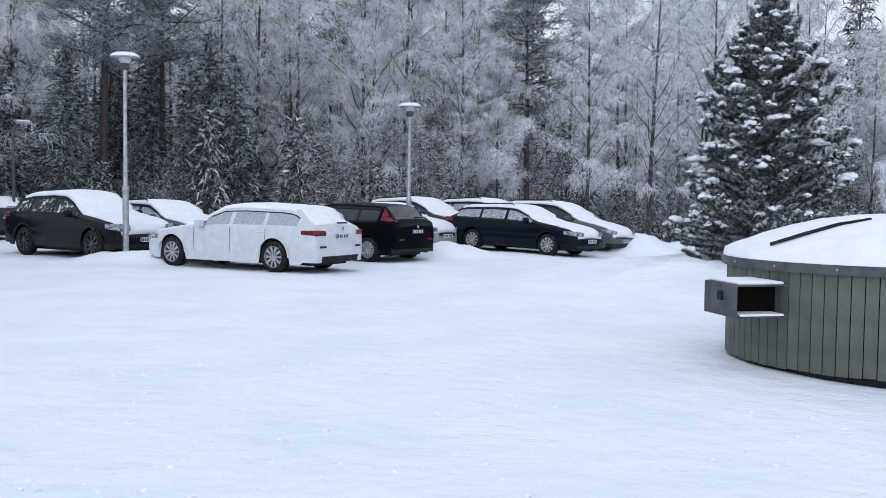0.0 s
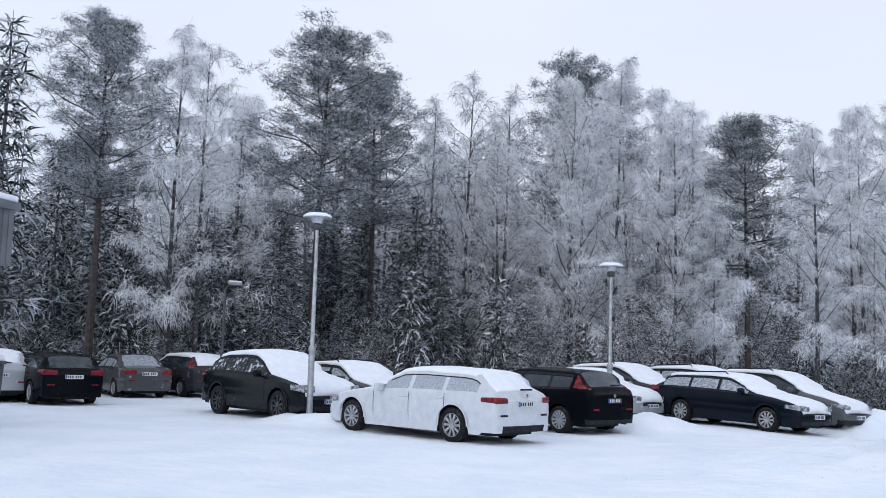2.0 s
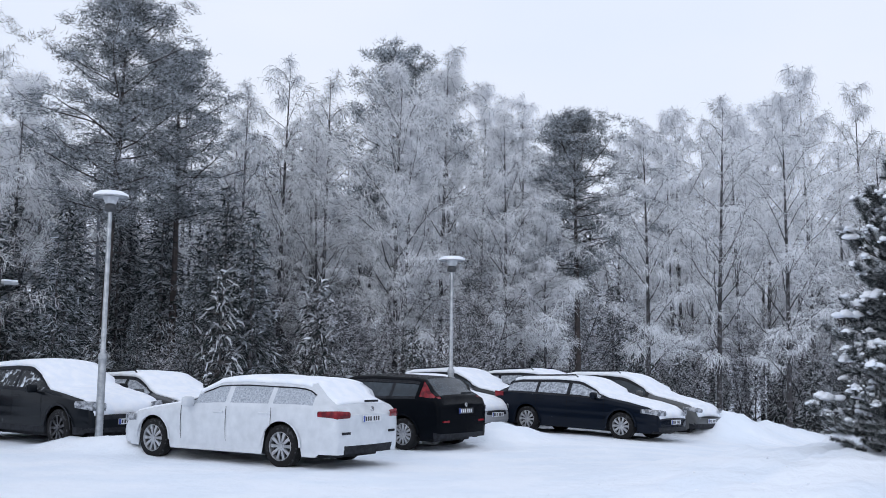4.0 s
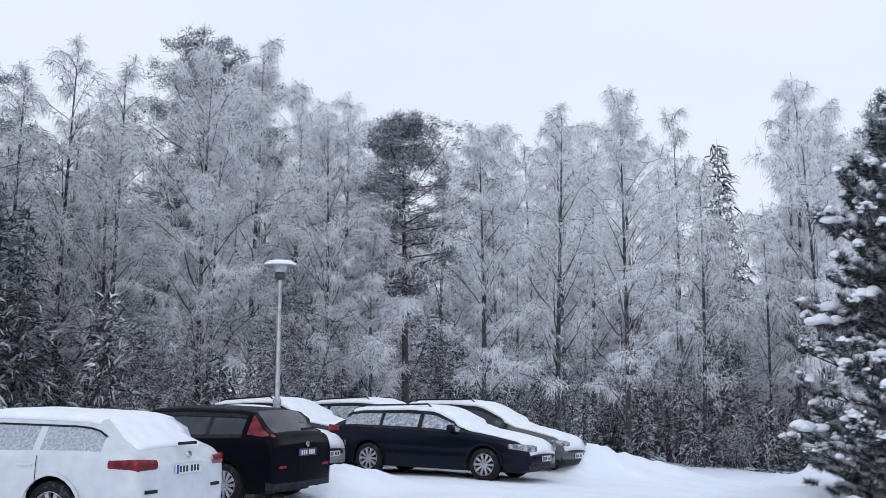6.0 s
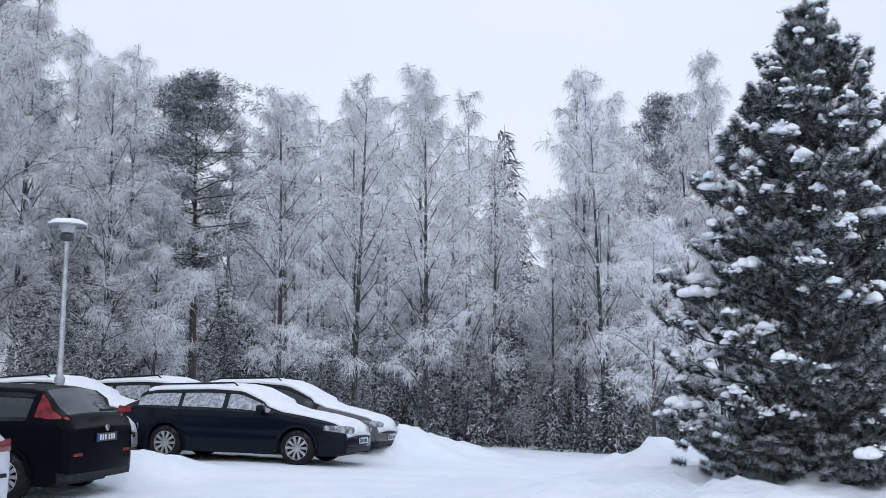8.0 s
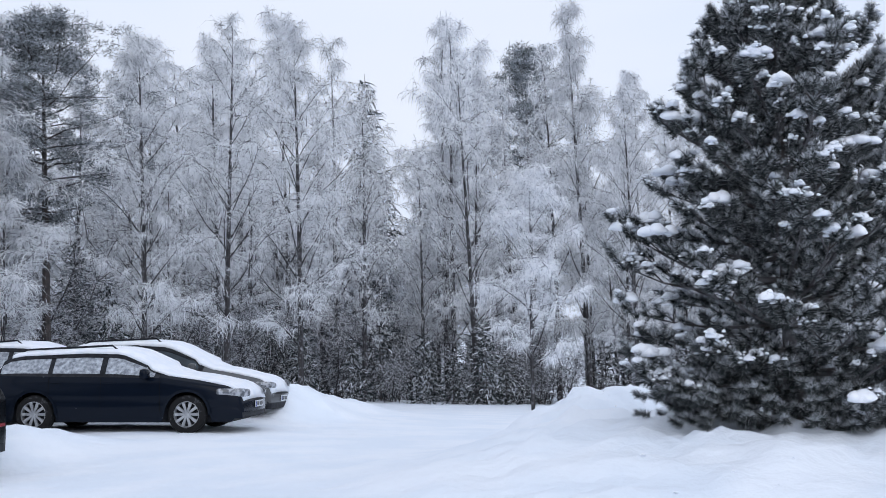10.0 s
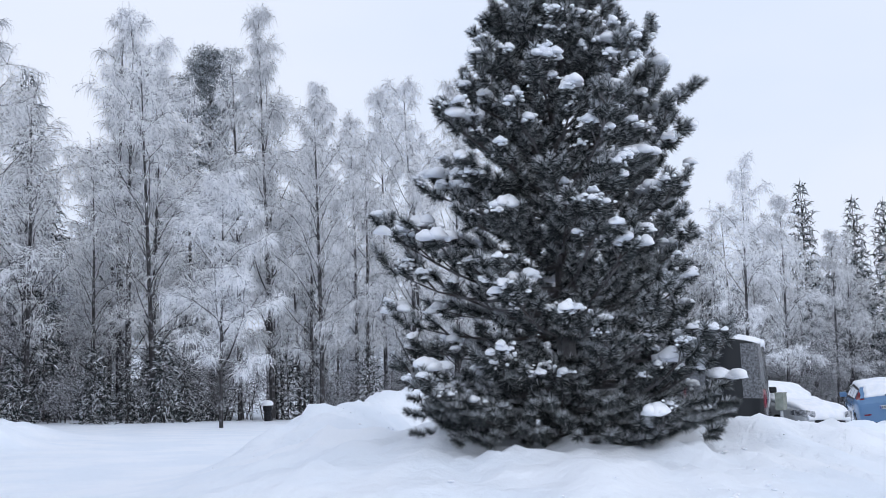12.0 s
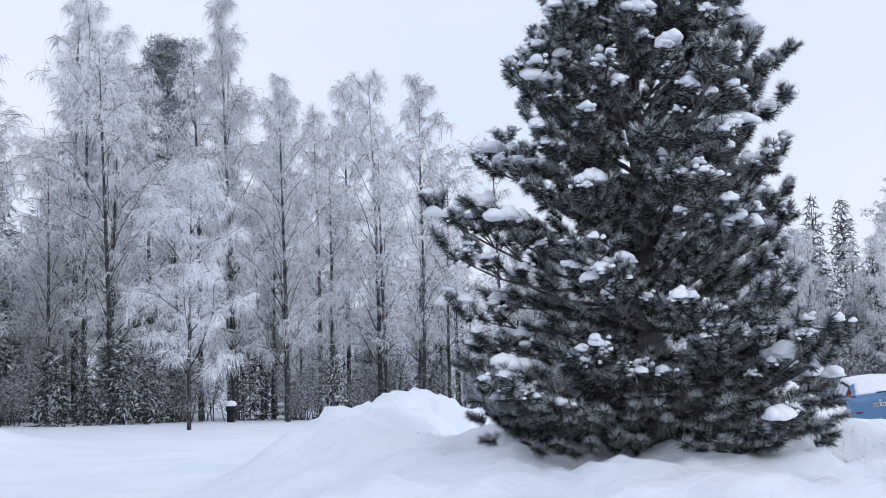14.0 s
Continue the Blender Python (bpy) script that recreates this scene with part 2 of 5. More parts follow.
class Bag:
    """Collects vertices and faces of many small pieces."""

    def __init__(self):
        self.v, self.f, self.n = [], [], 0

    def tube(self, pts, radii, sides=4):
        pts = [Vector(p) for p in pts]
        for i, p in enumerate(pts):
            d = (pts[min(i + 1, len(pts) - 1)] - pts[max(i - 1, 0)]).normalized()
            u = d.orthogonal().normalized()
            w = d.cross(u)
            for k in range(sides):
                a = 2 * math.pi * k / sides
                self.v.append(tuple(p + (u * math.cos(a) + w * math.sin(a)) * radii[i]))
        for i in range(len(pts) - 1):
            for k in range(sides):
                a, b = self.n + i * sides + k, self.n + i * sides + (k + 1) % sides
                self.f.append((a, b, b + sides, a + sides))
        self.n += len(pts) * sides

    def ribbons(self, p, d, length, width, droop, rng):
        """Twigs: two-step tapering strips from points p along d, that hang by droop."""
        p, d = np.asarray(p, float), np.asarray(d, float)
        m = len(p)
        length = np.broadcast_to(length, (m,))[:, None]
        s = np.cross(d, rng.normal(size=(m, 3)))
        s /= np.linalg.norm(s, axis=1)[:, None] + 1e-9
        p1 = p + d * length * 0.5
        d2 = d + np.array([0, 0, -1.0]) * np.broadcast_to(droop, (m,))[:, None]
        d2 /= np.linalg.norm(d2, axis=1)[:, None] + 1e-9
        p2 = p1 + d2 * length * 0.5
        q = np.stack([p - s * width, p + s * width, p1 + s * width * 0.75, p1 - s * width * 0.75, p2], 1)
        self.v.extend(map(tuple, q.reshape(-1, 3).tolist()))
        for i in range(m):
            a = self.n + 5 * i
            self.f.append((a, a + 1, a + 2, a + 3))
            self.f.append((a + 3, a + 2, a + 4))
        self.n += 5 * m

    def blades(self, p, d, length, width, rng):
        """Needles: single narrow triangles."""
        p, d = np.asarray(p, float), np.asarray(d, float)
        m = len(p)
        length = np.broadcast_to(length, (m,))[:, None]
        s = np.cross(d, rng.normal(size=(m, 3)))
        s /= np.linalg.norm(s, axis=1)[:, None] + 1e-9
        q = np.stack([p - s * width, p + s * width, p + d * length], 1)
        self.v.extend(map(tuple, q.reshape(-1, 3).tolist()))
        self.f.extend((self.n + 3 * i, self.n + 3 * i + 1, self.n + 3 * i + 2) for i in range(m))
        self.n += 3 * m

    def pair(self):
        return self.v, self.f


# ---------------------------------------------------------------- ground


def bumpn(x, y, s):
    return noise.noise(Vector((x * s, y * s, 3.7)))


def hill(x, y, cx, cy, rx, ry, h, turn=0.0):
    c, s = math.cos(turn), math.sin(turn)
    u, v = ((x - cx) * c + (y - cy) * s) / rx, (-(x - cx) * s + (y - cy) * c) / ry
    return h * math.exp(-(u * u + v * v) ** 1.3)


MOUNDS = [  # x, y, radius, radius, height, turn
    (6.9, 19.9, 4.4, 3.4, 0.66, 0.4), (8.2, 24.3, 1.7, 1.1, 0.55, 0.3), (6.7, 22.4, 1.7, 1.1, 0.22, 0.0), (10.6, 25.6, 2.4, 1.3, 0.72, 0.4),
    (13.8, 26.2, 2.8, 1.4, 0.70, 0.1), (11.5, 18.6, 3.6, 2.4, 0.50, 0.0), (-6.3, 25.0, 1.5, 0.55, 0.26, -0.35), (-5.2, 24.5, 0.8, 0.5, 0.16, 0.0),
    (1.0, 28.1, 1.1, 0.8, 0.30, 0.4), (1.6, 29.0, 1.0, 0.7, 0.20, 0.2), (7.6, 33.6, 1.8, 1.2, 0.70, 0.6), (9.6, 36.8, 2.6, 1.4, 0.50, 0.3),
    (18.3, 21.1, 2.8, 1.1, 0.45, 0.0), (22.7, 20.0, 3.2, 1.2, 0.60, -0.2), (27.7, 18.9, 4.0, 1.4, 0.68, 0.0), (33.6, 17.3, 4.6, 1.6, 0.68, -0.1),
]


def lie(x, y):
    """The lie of the land without the ploughed snow."""
    u = max(0.0, x - 3.0)
    z = max(-0.075 * u * u / (u + 2.0), -6.5)
    if x > 8:
        z -= 0.02 * min(1.0, (x - 8) / 6) * min(30.0, max(0.0, y - 32))
    if x > 30:
        z += 0.48 * min(1.0, (x - 30) / 3) * min(1.0, max(0.0, (27 - y) / 4))
    return z


def height(x, y):
    z = lie(x, y)
    for mx, my, rx, ry, h, turn in MOUNDS:
        if abs(x - mx) < 8 and abs(y - my) < 8:
            z += hill(x, y, mx, my, rx, ry, h, turn) * (1 + 0.25 * bumpn(x, y, 1.7) + 0.16 * bumpn(x, y, 4.1))
    if abs(x) < 70 and -10 < y < 90:
        z += 0.022 * bumpn(x, y, 0.5) + 0.010 * bumpn(x, y, 2.3)
        rough = math.exp(-((x - 3.2) ** 2 + (y - 6.0) ** 2) / 9) + 0.35 * math.exp(-((x + 2.0) ** 2 + (y - 5.0) ** 2) / 14)
        z += 0.022 * rough * bumpn(x, y, 5.5)
        edge = min(1.0, max(0.0, (y - (40.0 + max(0.0, x + 10) * 0.42)) / 6.0)) if x < 50 else 1.0
        z += edge * (0.25 * bumpn(x, y, 0.35) + 0.10 * bumpn(x, y, 1.1) + 0.12)
    return z


def axis_steps(dense0, dense1, step, far0, far1):
    mid = [dense0 + step * i for i in range(int((dense1 - dense0) / step) + 1)]
    lo, hi = [], []
    v, s = dense0, step
    while v > far0:
        s *= 1.22
        v -= s
        lo.append(v)
    v, s = mid[-1], step
    while v < far1:
        s *= 1.22
        v += s
        hi.append(v)
    return lo[::-1] + mid + hi


gx, gy = axis_steps(-16, 22, 0.16, -1500, 1500), axis_steps(4, 34, 0.16, -1500, 1500)
ground_me = mesh_of("ground", [(x, y, height(x, y)) for y in gy for x in gx],
                    [(j * len(gx) + i, j * len(gx) + i + 1, (j + 1) * len(gx) + i + 1, (j + 1) * len(gx) + i) for j in range(len(gy) - 1) for i in range(len(gx) - 1)],
                    SNOW, True)
tagged(new("ground", ground_me), "snow-covered car park ground with ploughed mounds", "ground", kind="structure")

# ---------------------------------------------------------------- trees


def grow_birch(seed, h, spread=1.0, twigs=10500, weep=1.0, thick=0.0125):
    """Slender birch: trunk with rising limbs, hoarfrosted hanging twigs. Returns two meshes."""
    rng = np.random.default_rng(seed)
    wood, crown = Bag(), Bag()
    lean = rng.normal(0, 0.012, 2)
    r0 = 0.0075 * h + 0.01
    wave = rng.uniform(0, 6.28, 2)
    path = lambda t: np.array([lean[0] * h * t + 0.12 * math.sin(3 * t + wave[0]), lean[1] * h * t + 0.12 * math.sin(2.6 * t + wave[1]), h * t])
    base = path(0) * [1, 1, 0]
    pts = [path(t) - base for t in np.linspace(0, 1, 14)]
    pts[0][2] = -0.3
    wood.tube(pts, [r0 * (1 - t) ** 0.85 + 0.006 for t in np.linspace(0, 1, 14)], 6)
    starts = []
    count = int(1.5 * h + 6)
    for k in range(count):
        t = 0.14 + 0.83 * (k + rng.random()) / count
        p = path(t) - base
        a = k * 2.4 + rng.uniform(-0.7, 0.7)
        d = np.array([math.cos(a), math.sin(a), rng.uniform(0.7, 1.5) + 0.6 * t])
        d /= np.linalg.norm(d)
        env = 0.35 + 0.65 * math.sin(math.pi * min(1.0, 0.18 + 0.86 * t)) if t < 0.45 else (1.06 - t) / 0.6
        length = spread * h * 0.225 * env * rng.uniform(0.5, 1.25) + 0.25
        ends = [p]
        for s in range(6):
            ends.append(ends[-1] + d * length / 6)
            d = d + rng.normal(0, 0.12, 3) + [0, 0, -0.07 * weep * s]
            d /= np.linalg.norm(d)
            if s > 0:
                for _ in range(3):
                    b = d * 0.5 + rng.normal(0, 0.8, 3) * [1, 1, 0.6]
                    b /= np.linalg.norm(b)
                    q = ends[-1] + b * (0.15 + length * rng.uniform(0.10, 0.26))
                    wood.tube([ends[-1], (ends[-1] + q) / 2 + [0, 0, 0.05], q], [0.009, 0.007, 0.003], 3)
                    starts.append((ends[-1], q))
        starts.append((ends[-2], ends[-1]))
        big = 1.15 - t
        wood.tube(ends, [0.034 * big + 0.006, 0.028 * big + 0.006, 0.022 * big + 0.005, 0.015, 0.011, 0.007, 0.003], 3)
    for _ in range(4):
        starts.append((path(0.93) - base, path(1.0) - base))
    idx = rng.integers(0, len(starts), twigs)
    u = rng.uniform(0.1, 1.05, twigs)[:, None]
    ends = np.array(starts)
    ps = ends[idx, 0] * (1 - u) + ends[idx, 1] * u + rng.normal(0, 0.035, (twigs, 3))
    d = (ends[idx, 1] - ends[idx, 0])
    d = d / (np.linalg.norm(d, axis=1)[:, None] + 1e-6) * 0.5 + rng.normal(0, 0.62, (twigs, 3)) * [1, 1, 0.7] + [0, 0, -0.45 * weep]
    d /= np.linalg.norm(d, axis=1)[:, None]
    crown.ribbons(ps, d, rng.uniform(0.22, 0.95, twigs) * (0.7 + 0.3 * rng.random(twigs) ** 3), thick, rng.uniform(0.8, 4.0, twigs) * weep, rng)
    return mesh_of("birch_trunk", *wood.pair(), BIRCH_BARK), mesh_of("birch_crown", *crown.pair(), FROST_TWIG)


def grow_pine(seed, h, bare=0.45, wide=0.2):
    """Scots pine: tall red-brown trunk, uneven crown of needle clumps on crooked limbs."""
    rng = np.random.default_rng(seed)
    wood, crown = Bag(), Bag()
    r0 = 0.0105 * h
    sway = rng.uniform(0, 6, 2)
    path = lambda t: np.array([0.18 * math.sin(2.4 * t + sway[0]) - 0.18 * math.sin(sway[0]), 0.18 * math.sin(2 * t + sway[1]) - 0.18 * math.sin(sway[1]), h * t])
    pts = [path(t) for t in np.linspace(0, 0.98, 14)]
    pts[0][2] = -0.3
    wood.tube(pts, [r0 * (1 - 0.9 * t ** 1.3) for t in np.linspace(0, 1, 14)], 8)
    clumps = []
    count = int(52 * (1 - bare) / 0.55)
    for k in range(count):
        u = (k + rng.random()) / count
        t = bare + (0.985 - bare) * u
        a = k * 2.4 + rng.uniform(-0.5, 0.5)
        env = math.sin(math.pi * min(1, (0.22 + 0.80 * u))) ** 0.8
        length = h * wide * (0.25 + env) * rng.uniform(0.55, 1.1)
        d = np.array([math.cos(a), math.sin(a), rng.uniform(-0.15, 0.35) + 0.5 * u])
        d /= np.linalg.norm(d)
        p = path(t)
        ends = [p]
        for s in range(4):
            ends.append(ends[-1] + d * length / 4)
            d = d + rng.normal(0, 0.16, 3) + [0, 0, 0.09]
            d /= np.linalg.norm(d)
        wood.tube(ends, [0.05 * (1.2 - u), 0.04 * (1.2 - u), 0.028, 0.018, 0.008], 4)
        for s in (1, 2, 3, 4):
            for _ in range(4):
                clumps.append(ends[s] + rng.normal(0, 1, 3) * [0.34, 0.34, 0.16] * (0.5 + length / 4))
    for k in range(int(12 * bare)):  # dead lower limbs
        t = rng.uniform(0.15, bare)
        a = rng.uniform(0, 6.28)
        p = path(t)
        q = p + np.array([math.cos(a), math.sin(a), rng.uniform(-0.3, 0.1)]) * rng.uniform(0.8, 2.0)
        wood.tube([p, (p + q) / 2 + [0, 0, 0.1], q], [0.022, 0.016, 0.005], 3)
    for c in clumps:
        m = 64
        d = rng.normal(0, 1, (m, 3)) * [1, 1, 0.75] + [0, 0, 0.35]
        d /= np.linalg.norm(d, axis=1)[:, None]
        crown.blades(c + rng.normal(0, 0.19, (m, 3)) * [1, 1, 0.5], d, rng.uniform(0.13, 0.30, m), 0.017, rng)
    return mesh_of("pine_trunk", *wood.pair(), PINE_BARK), mesh_of("pine_crown", *crown.pair(), PINE_NEEDLE)


def grow_spruce(seed, h, wide=0.16, low=0.04, dense=1.0, needle=None):
    """Spruce: straight trunk, whorls of drooping boughs."""
    rng = np.random.default_rng(seed)
    wood, crown = Bag(), Bag()
    wood.tube([(0, 0, -0.3), (0, 0, h * 0.5), (0, 0, h)], [0.011 * h, 0.007 * h, 0.008], 6)
    levels = int((10 + 1.5 * h) * dense)
    for k in range(levels):
        t = low + (0.985 - low) * (k + 0.3 * rng.random()) / levels
        n = 7 if t < 0.85 else 5
        for j in range(n):
            a = 6.283 * j / n + rng.uniform(-0.35, 0.35) + k
            length = h * wide * (1 - t) ** 0.8 * rng.uniform(0.65, 1.15) + 0.08
            slope = rng.uniform(-0.35, 0.05) + 0.7 * t ** 2
            d = np.array([math.cos(a), math.sin(a), slope])
            p = np.array([0, 0, h * t])
            q = p + d * length * 0.6
            e = q + (d + [0, 0, 0.25]) * length * 0.4
            wood.tube([p, q, e], [0.018, 0.012, 0.004], 3)
            m = max(4, int(11 * length ** 0.7))
            u = rng.random(m)[:, None] ** 0.7
            ps = p + (e - p) * u + rng.normal(0, 0.05, (m, 3))
            dd = d * 0.7 + rng.normal(0, 0.55, (m, 3)) + [0, 0, -0.25]
            dd /= np.linalg.norm(dd, axis=1)[:, None]
            crown.ribbons(ps, dd, rng.uniform(0.25, 0.6, m) * (0.45 + 0.06 * h), 0.020 + 0.0016 * h, rng.uniform(0.2, 1.0, m), rng)
    return mesh_of("spruce_trunk", *wood.pair(), SPRUCE_BARK), mesh_of("spruce_crown", *crown.pair(), needle or SPRUCE_NEEDLE)


def grow_scrub(seed, h, twigs=4200):
    """Leafless frosted undergrowth: several arching stems with fine twigs."""
    rng = np.random.default_rng(seed)
    wood, crown = Bag(), Bag()
    starts = []
    for k in range(7):
        a, r = rng.uniform(0, 6.28), rng.uniform(0, 0.8)
        p = np.array([r * math.cos(a), r * math.sin(a), -0.2])
        d = np.array([rng.normal(0, 0.22), rng.normal(0, 0.22), 1.0])
        hh = h * rng.uniform(0.55, 1.05)
        ends = [p]
        for s in range(6):
            ends.append(ends[-1] + d * hh / 6)
            d = d + rng.normal(0, 0.12, 3) * [1, 1, 0.3]
            d /= np.linalg.norm(d)
            if s > 0:
                for _ in range(3):
                    b = rng.normal(0, 1, 3) * [1, 1, 0.4] + [0, 0, 0.35]
                    b /= np.linalg.norm(b)
                    q = ends[-1] + b * hh * rng.uniform(0.12, 0.28)
                    wood.tube([ends[-1], (ends[-1] + q) / 2 + [0, 0, 0.05], q], [0.012, 0.009, 0.003], 3)
                    starts += [q, (ends[-1] + q) / 2]
        wood.tube(ends, [0.035, 0.03, 0.025, 0.02, 0.015, 0.01, 0.005], 4)
    idx = rng.integers(0, len(starts), twigs)
    ps = np.array(starts)[idx] + rng.normal(0, 0.16, (twigs, 3))
    d = rng.normal(0, 1, (twigs, 3)) * [1, 1, 0.6]
    d /= np.linalg.norm(d, axis=1)[:, None]
    crown.ribbons(ps, d, rng.uniform(0.12, 0.42, twigs), 0.0065, rng.uniform(0.2, 1.6, twigs), rng)
    return mesh_of("scrub_stems", *wood.pair(), BIRCH_BARK), mesh_of("scrub_twigs", *crown.pair(), SHRUB_TWIG)


def tree_of(name, meshes, label, category, group, m):
    ob = thing(name, m, label, category, group)
    part("trunk", meshes[0], None, ob)
    part("crown", meshes[1], None, ob)
    return ob


def plant(protos, rows, base_h, rng, sink=0.05):
    for i, (x, y, h) in enumerate(rows):
        k = int(rng.integers(0, len(protos)))
        s = 0.955 * h / base_h[k]
        m = Matrix.LocRotScale((x, y, height(x, y) - sink), Euler((0, 0, rng.uniform(0, 6.28))), None)
        ob = copy_thing(protos[k], m)
        w = min(1.25, max(0.75, s ** -0.3)) * s
        ob.scale = (w, w, s)


def prototypes(name, maker, specs, label, category, group):
    made = [tree_of(name, maker(*spec), label, category, group, pose(0, 0, 0)) for spec in specs]
    return made, [spec[1] for spec in specs]


def retire(protos):
    for ob in protos:
        for o in (*ob.children_recursive, ob):
            bpy.data.objects.remove(o)


PINES = [(-18.3, 35.0, 14.3), (-12.2, 41.4, 15.9), (-2.6, 53.6, 17.9), (5.6, 47.4, 13.3), (43.5, 69.1, 26.7), (102.1, 31.6, 22.7), (-10.8, 45.2, 14.9)]
BIRCHES = [(-15.9, 36.4, 14.0), (-0.2, 49.7, 16.4), (-1.6, 45.1, 11.3), (2.4, 46.0, 12.8), (3.2, 46.6, 13.8), (8.0, 45.0, 12.4), (10.9, 45.4, 13.8), (12.3, 61.2, 17.4), (13.7, 45.6, 14.5), (17.6, 64.0, 19.9), (21.9, 70.4, 22.3), (21.0, 62.3, 21.9), (23.8, 62.4, 21.3), (30.1, 60.1, 23.1), (32.3, 61.0, 22.1), (37.5, 57.1, 24.7), (36.7, 58.9, 22.4), (36.9, 52.6, 18.4), (46.0, 58.4, 21.1), (50.2, 59.6, 23.7), (48.5, 55.6, 23.3), (56.3, 58.2, 25.6), (33.4, 62.2, 22.2), (30.7, 61.8, 22.9)]
MORE_BIRCHES = [(-15.4, 37.6, 14.0), (-18.1, 47.4, 14.4), (-5.3, 47.6, 11.5), (-1.9, 52.9, 14.9), (0.5, 56.2, 17.9), (1.8, 56.9, 16.9), (3.2, 60.1, 16.8), (5.5, 56.6, 15.4), (9.5, 60.4, 15.8), (57.0, 36.8, 16.3), (65.0, 37.1, 15.3), (73.4, 36.3, 14.1), (78.7, 30.7, 16.4), (71.5, 26.5, 13.7), (40.3, 60.4, 23.8), (46.9, 61.9, 23.9), (-18.6, 49.5, 15.0), (-5.9, 51.2, 12.5), (13.2, 60.3, 17.8), (16.0, 59.1, 18.2)]
SPRUCES = [(-19.1, 30.6, 13.1), (-11.7, 64.4, 14.2), (-10.7, 66.7, 15.4), (35.5, 79.3, 25.6), (89.6, 43.1, 22.4), (90.8, 39.0, 20.5), (93.2, 37.0, 20.3), (2.9, 63.4, 16.2), (-12.5, 49.9, 8.7), (-18.3, 47.4, 9.5), (-10.2, 48.3, 8.4), (93.7, 49.3, 19.3), (-21.2, 37.1, 10.2), (7.6, 63.0, 16.2)]
YOUNG = [(15.6, 58.2, 4.0), (17.7, 57.3, 4.7), (18.2, 55.3, 3.2), (21.0, 55.2, 3.2), (24.6, 54.7, 3.7), (26.7, 55.3, 3.0), (24.0, 57.9, 5.8), (14.3, 61.6, 4.3), (28.7, 55.2, 4.3), (31.1, 56.7, 3.5), (27.8, 59.0, 2.6), (30.7, 59.3, 4.1), (13.5, 58.7, 3.4), (11.7, 58.1, 2.6)]

tree_rng = np.random.default_rng(11)
birch_protos, birch_h = prototypes("birch_tree", grow_birch, [(1, 15.0, 1.05), (2, 15.0, 0.9), (3, 15.0, 1.25), (4, 15.0, 0.8, 7000), (17, 15.0, 1.15), (18, 15.0, 1.0, 4500)],
                                   "tall slender birch white with hoarfrost at the forest edge", "birch tree", "frosted birches of the forest")
pine_protos, pine_h = prototypes("pine_tree", grow_pine, [(5, 18.0), (6, 18.0, 0.40, 0.18), (7, 18.0, 0.5, 0.17)],
                                 "tall Scots pine with bare red-brown trunk and frosted crown", "pine tree", "pines of the forest")
spruce_protos, spruce_h = prototypes("spruce_tree", grow_spruce, [(8, 15.0), (9, 15.0, 0.18), (10, 15.0, 0.14)],
                                     "dark conical spruce dusted with frost and snow", "spruce tree", "spruces of the forest")
young_protos, young_h = prototypes("young_spruce", grow_spruce, [(12, 3.0, 0.30, 0.02, 1.1, YOUNG_NEEDLE), (13, 3.0, 0.26, 0.02, 1.1, YOUNG_NEEDLE)],
                                   "small young spruce with snow on its boughs in snow", "spruce tree", "young spruces at the forest edge")
scrub_protos, scrub_h = prototypes("frosted_bush", grow_scrub, [(14, 4.0), (15, 4.0), (16, 4.0)],
                                   "leafless frosted thicket of thin stems in snow", "bush", "undergrowth of the forest edge")
plant(birch_protos, BIRCHES, birch_h, tree_rng)
plant(birch_protos, MORE_BIRCHES, birch_h, tree_rng)
plant(pine_protos, PINES, pine_h, tree_rng)
plant(spruce_protos, SPRUCES, spruce_h, tree_rng)
plant(young_protos, YOUNG, young_h, tree_rng)

# the rest of the wood, behind and between the trees placed above
EDGE = [(-32.12, 30.94), (-19.67, 35.74), (-9.29, 39.47), (-1.47, 42.77), (5.58, 47.65), (13.42, 53.77), (24.56, 56.19), (34.31, 55.61), (45.67, 54.55), (59.38, 45.53), (75.47, 35.8), (90.54, 18.22)]


def edge_point(u, back):
    n = len(EDGE) - 1
    i = min(n - 1, int(u * n))
    f = u * n - i
    (x0, y0), (x1, y1) = EDGE[i], EDGE[i + 1]
    d = Vector((x1 - x0, y1 - y0)).normalized()
    return x0 + (x1 - x0) * f - d.y * back, y0 + (y1 - y0) * f + d.x * back


def scatter(count, b0, b1, h0, h1, u0=0.0, u1=1.0):
    rows = []
    for i in range(count):
        x, y = edge_point(u0 + (u1 - u0) * (i + tree_rng.random()) / count, tree_rng.uniform(b0, b1))
        rows.append((x, y, tree_rng.uniform(h0, h1)))
    return rows


thin_protos, thin_h = prototypes("birch_tree", grow_birch, [(41, 15.0, 1.1, 3200, 1.0, 0.018), (42, 15.0, 0.9, 3000, 1.0, 0.018)],
                                 "slender frosted birch inside the wood", "birch tree", "frosted birches of the forest")
plant(thin_protos, scatter(9, 6, 24, 9, 13, 0.0, 0.25), thin_h, tree_rng)
plant(thin_protos, scatter(84, 3, 24, 10, 16, 0.22, 1.0), thin_h, tree_rng)
plant(spruce_protos, scatter(18, 1, 9, 5, 10, 0.02, 0.22), spruce_h, tree_rng)
plant(spruce_protos, scatter(10, 6, 22, 6, 10.5, 0.0, 0.22), spruce_h, tree_rng)
plant(spruce_protos, scatter(20, 8, 24, 7, 12, 0.25, 1.0), spruce_h, tree_rng)
plant(spruce_protos, scatter(7, 1, 6, 4, 7, 0.0, 0.22), spruce_h, tree_rng)
plant(spruce_protos, scatter(12, 1, 10, 5.5, 9.5, 0.0, 0.14), spruce_h, tree_rng)
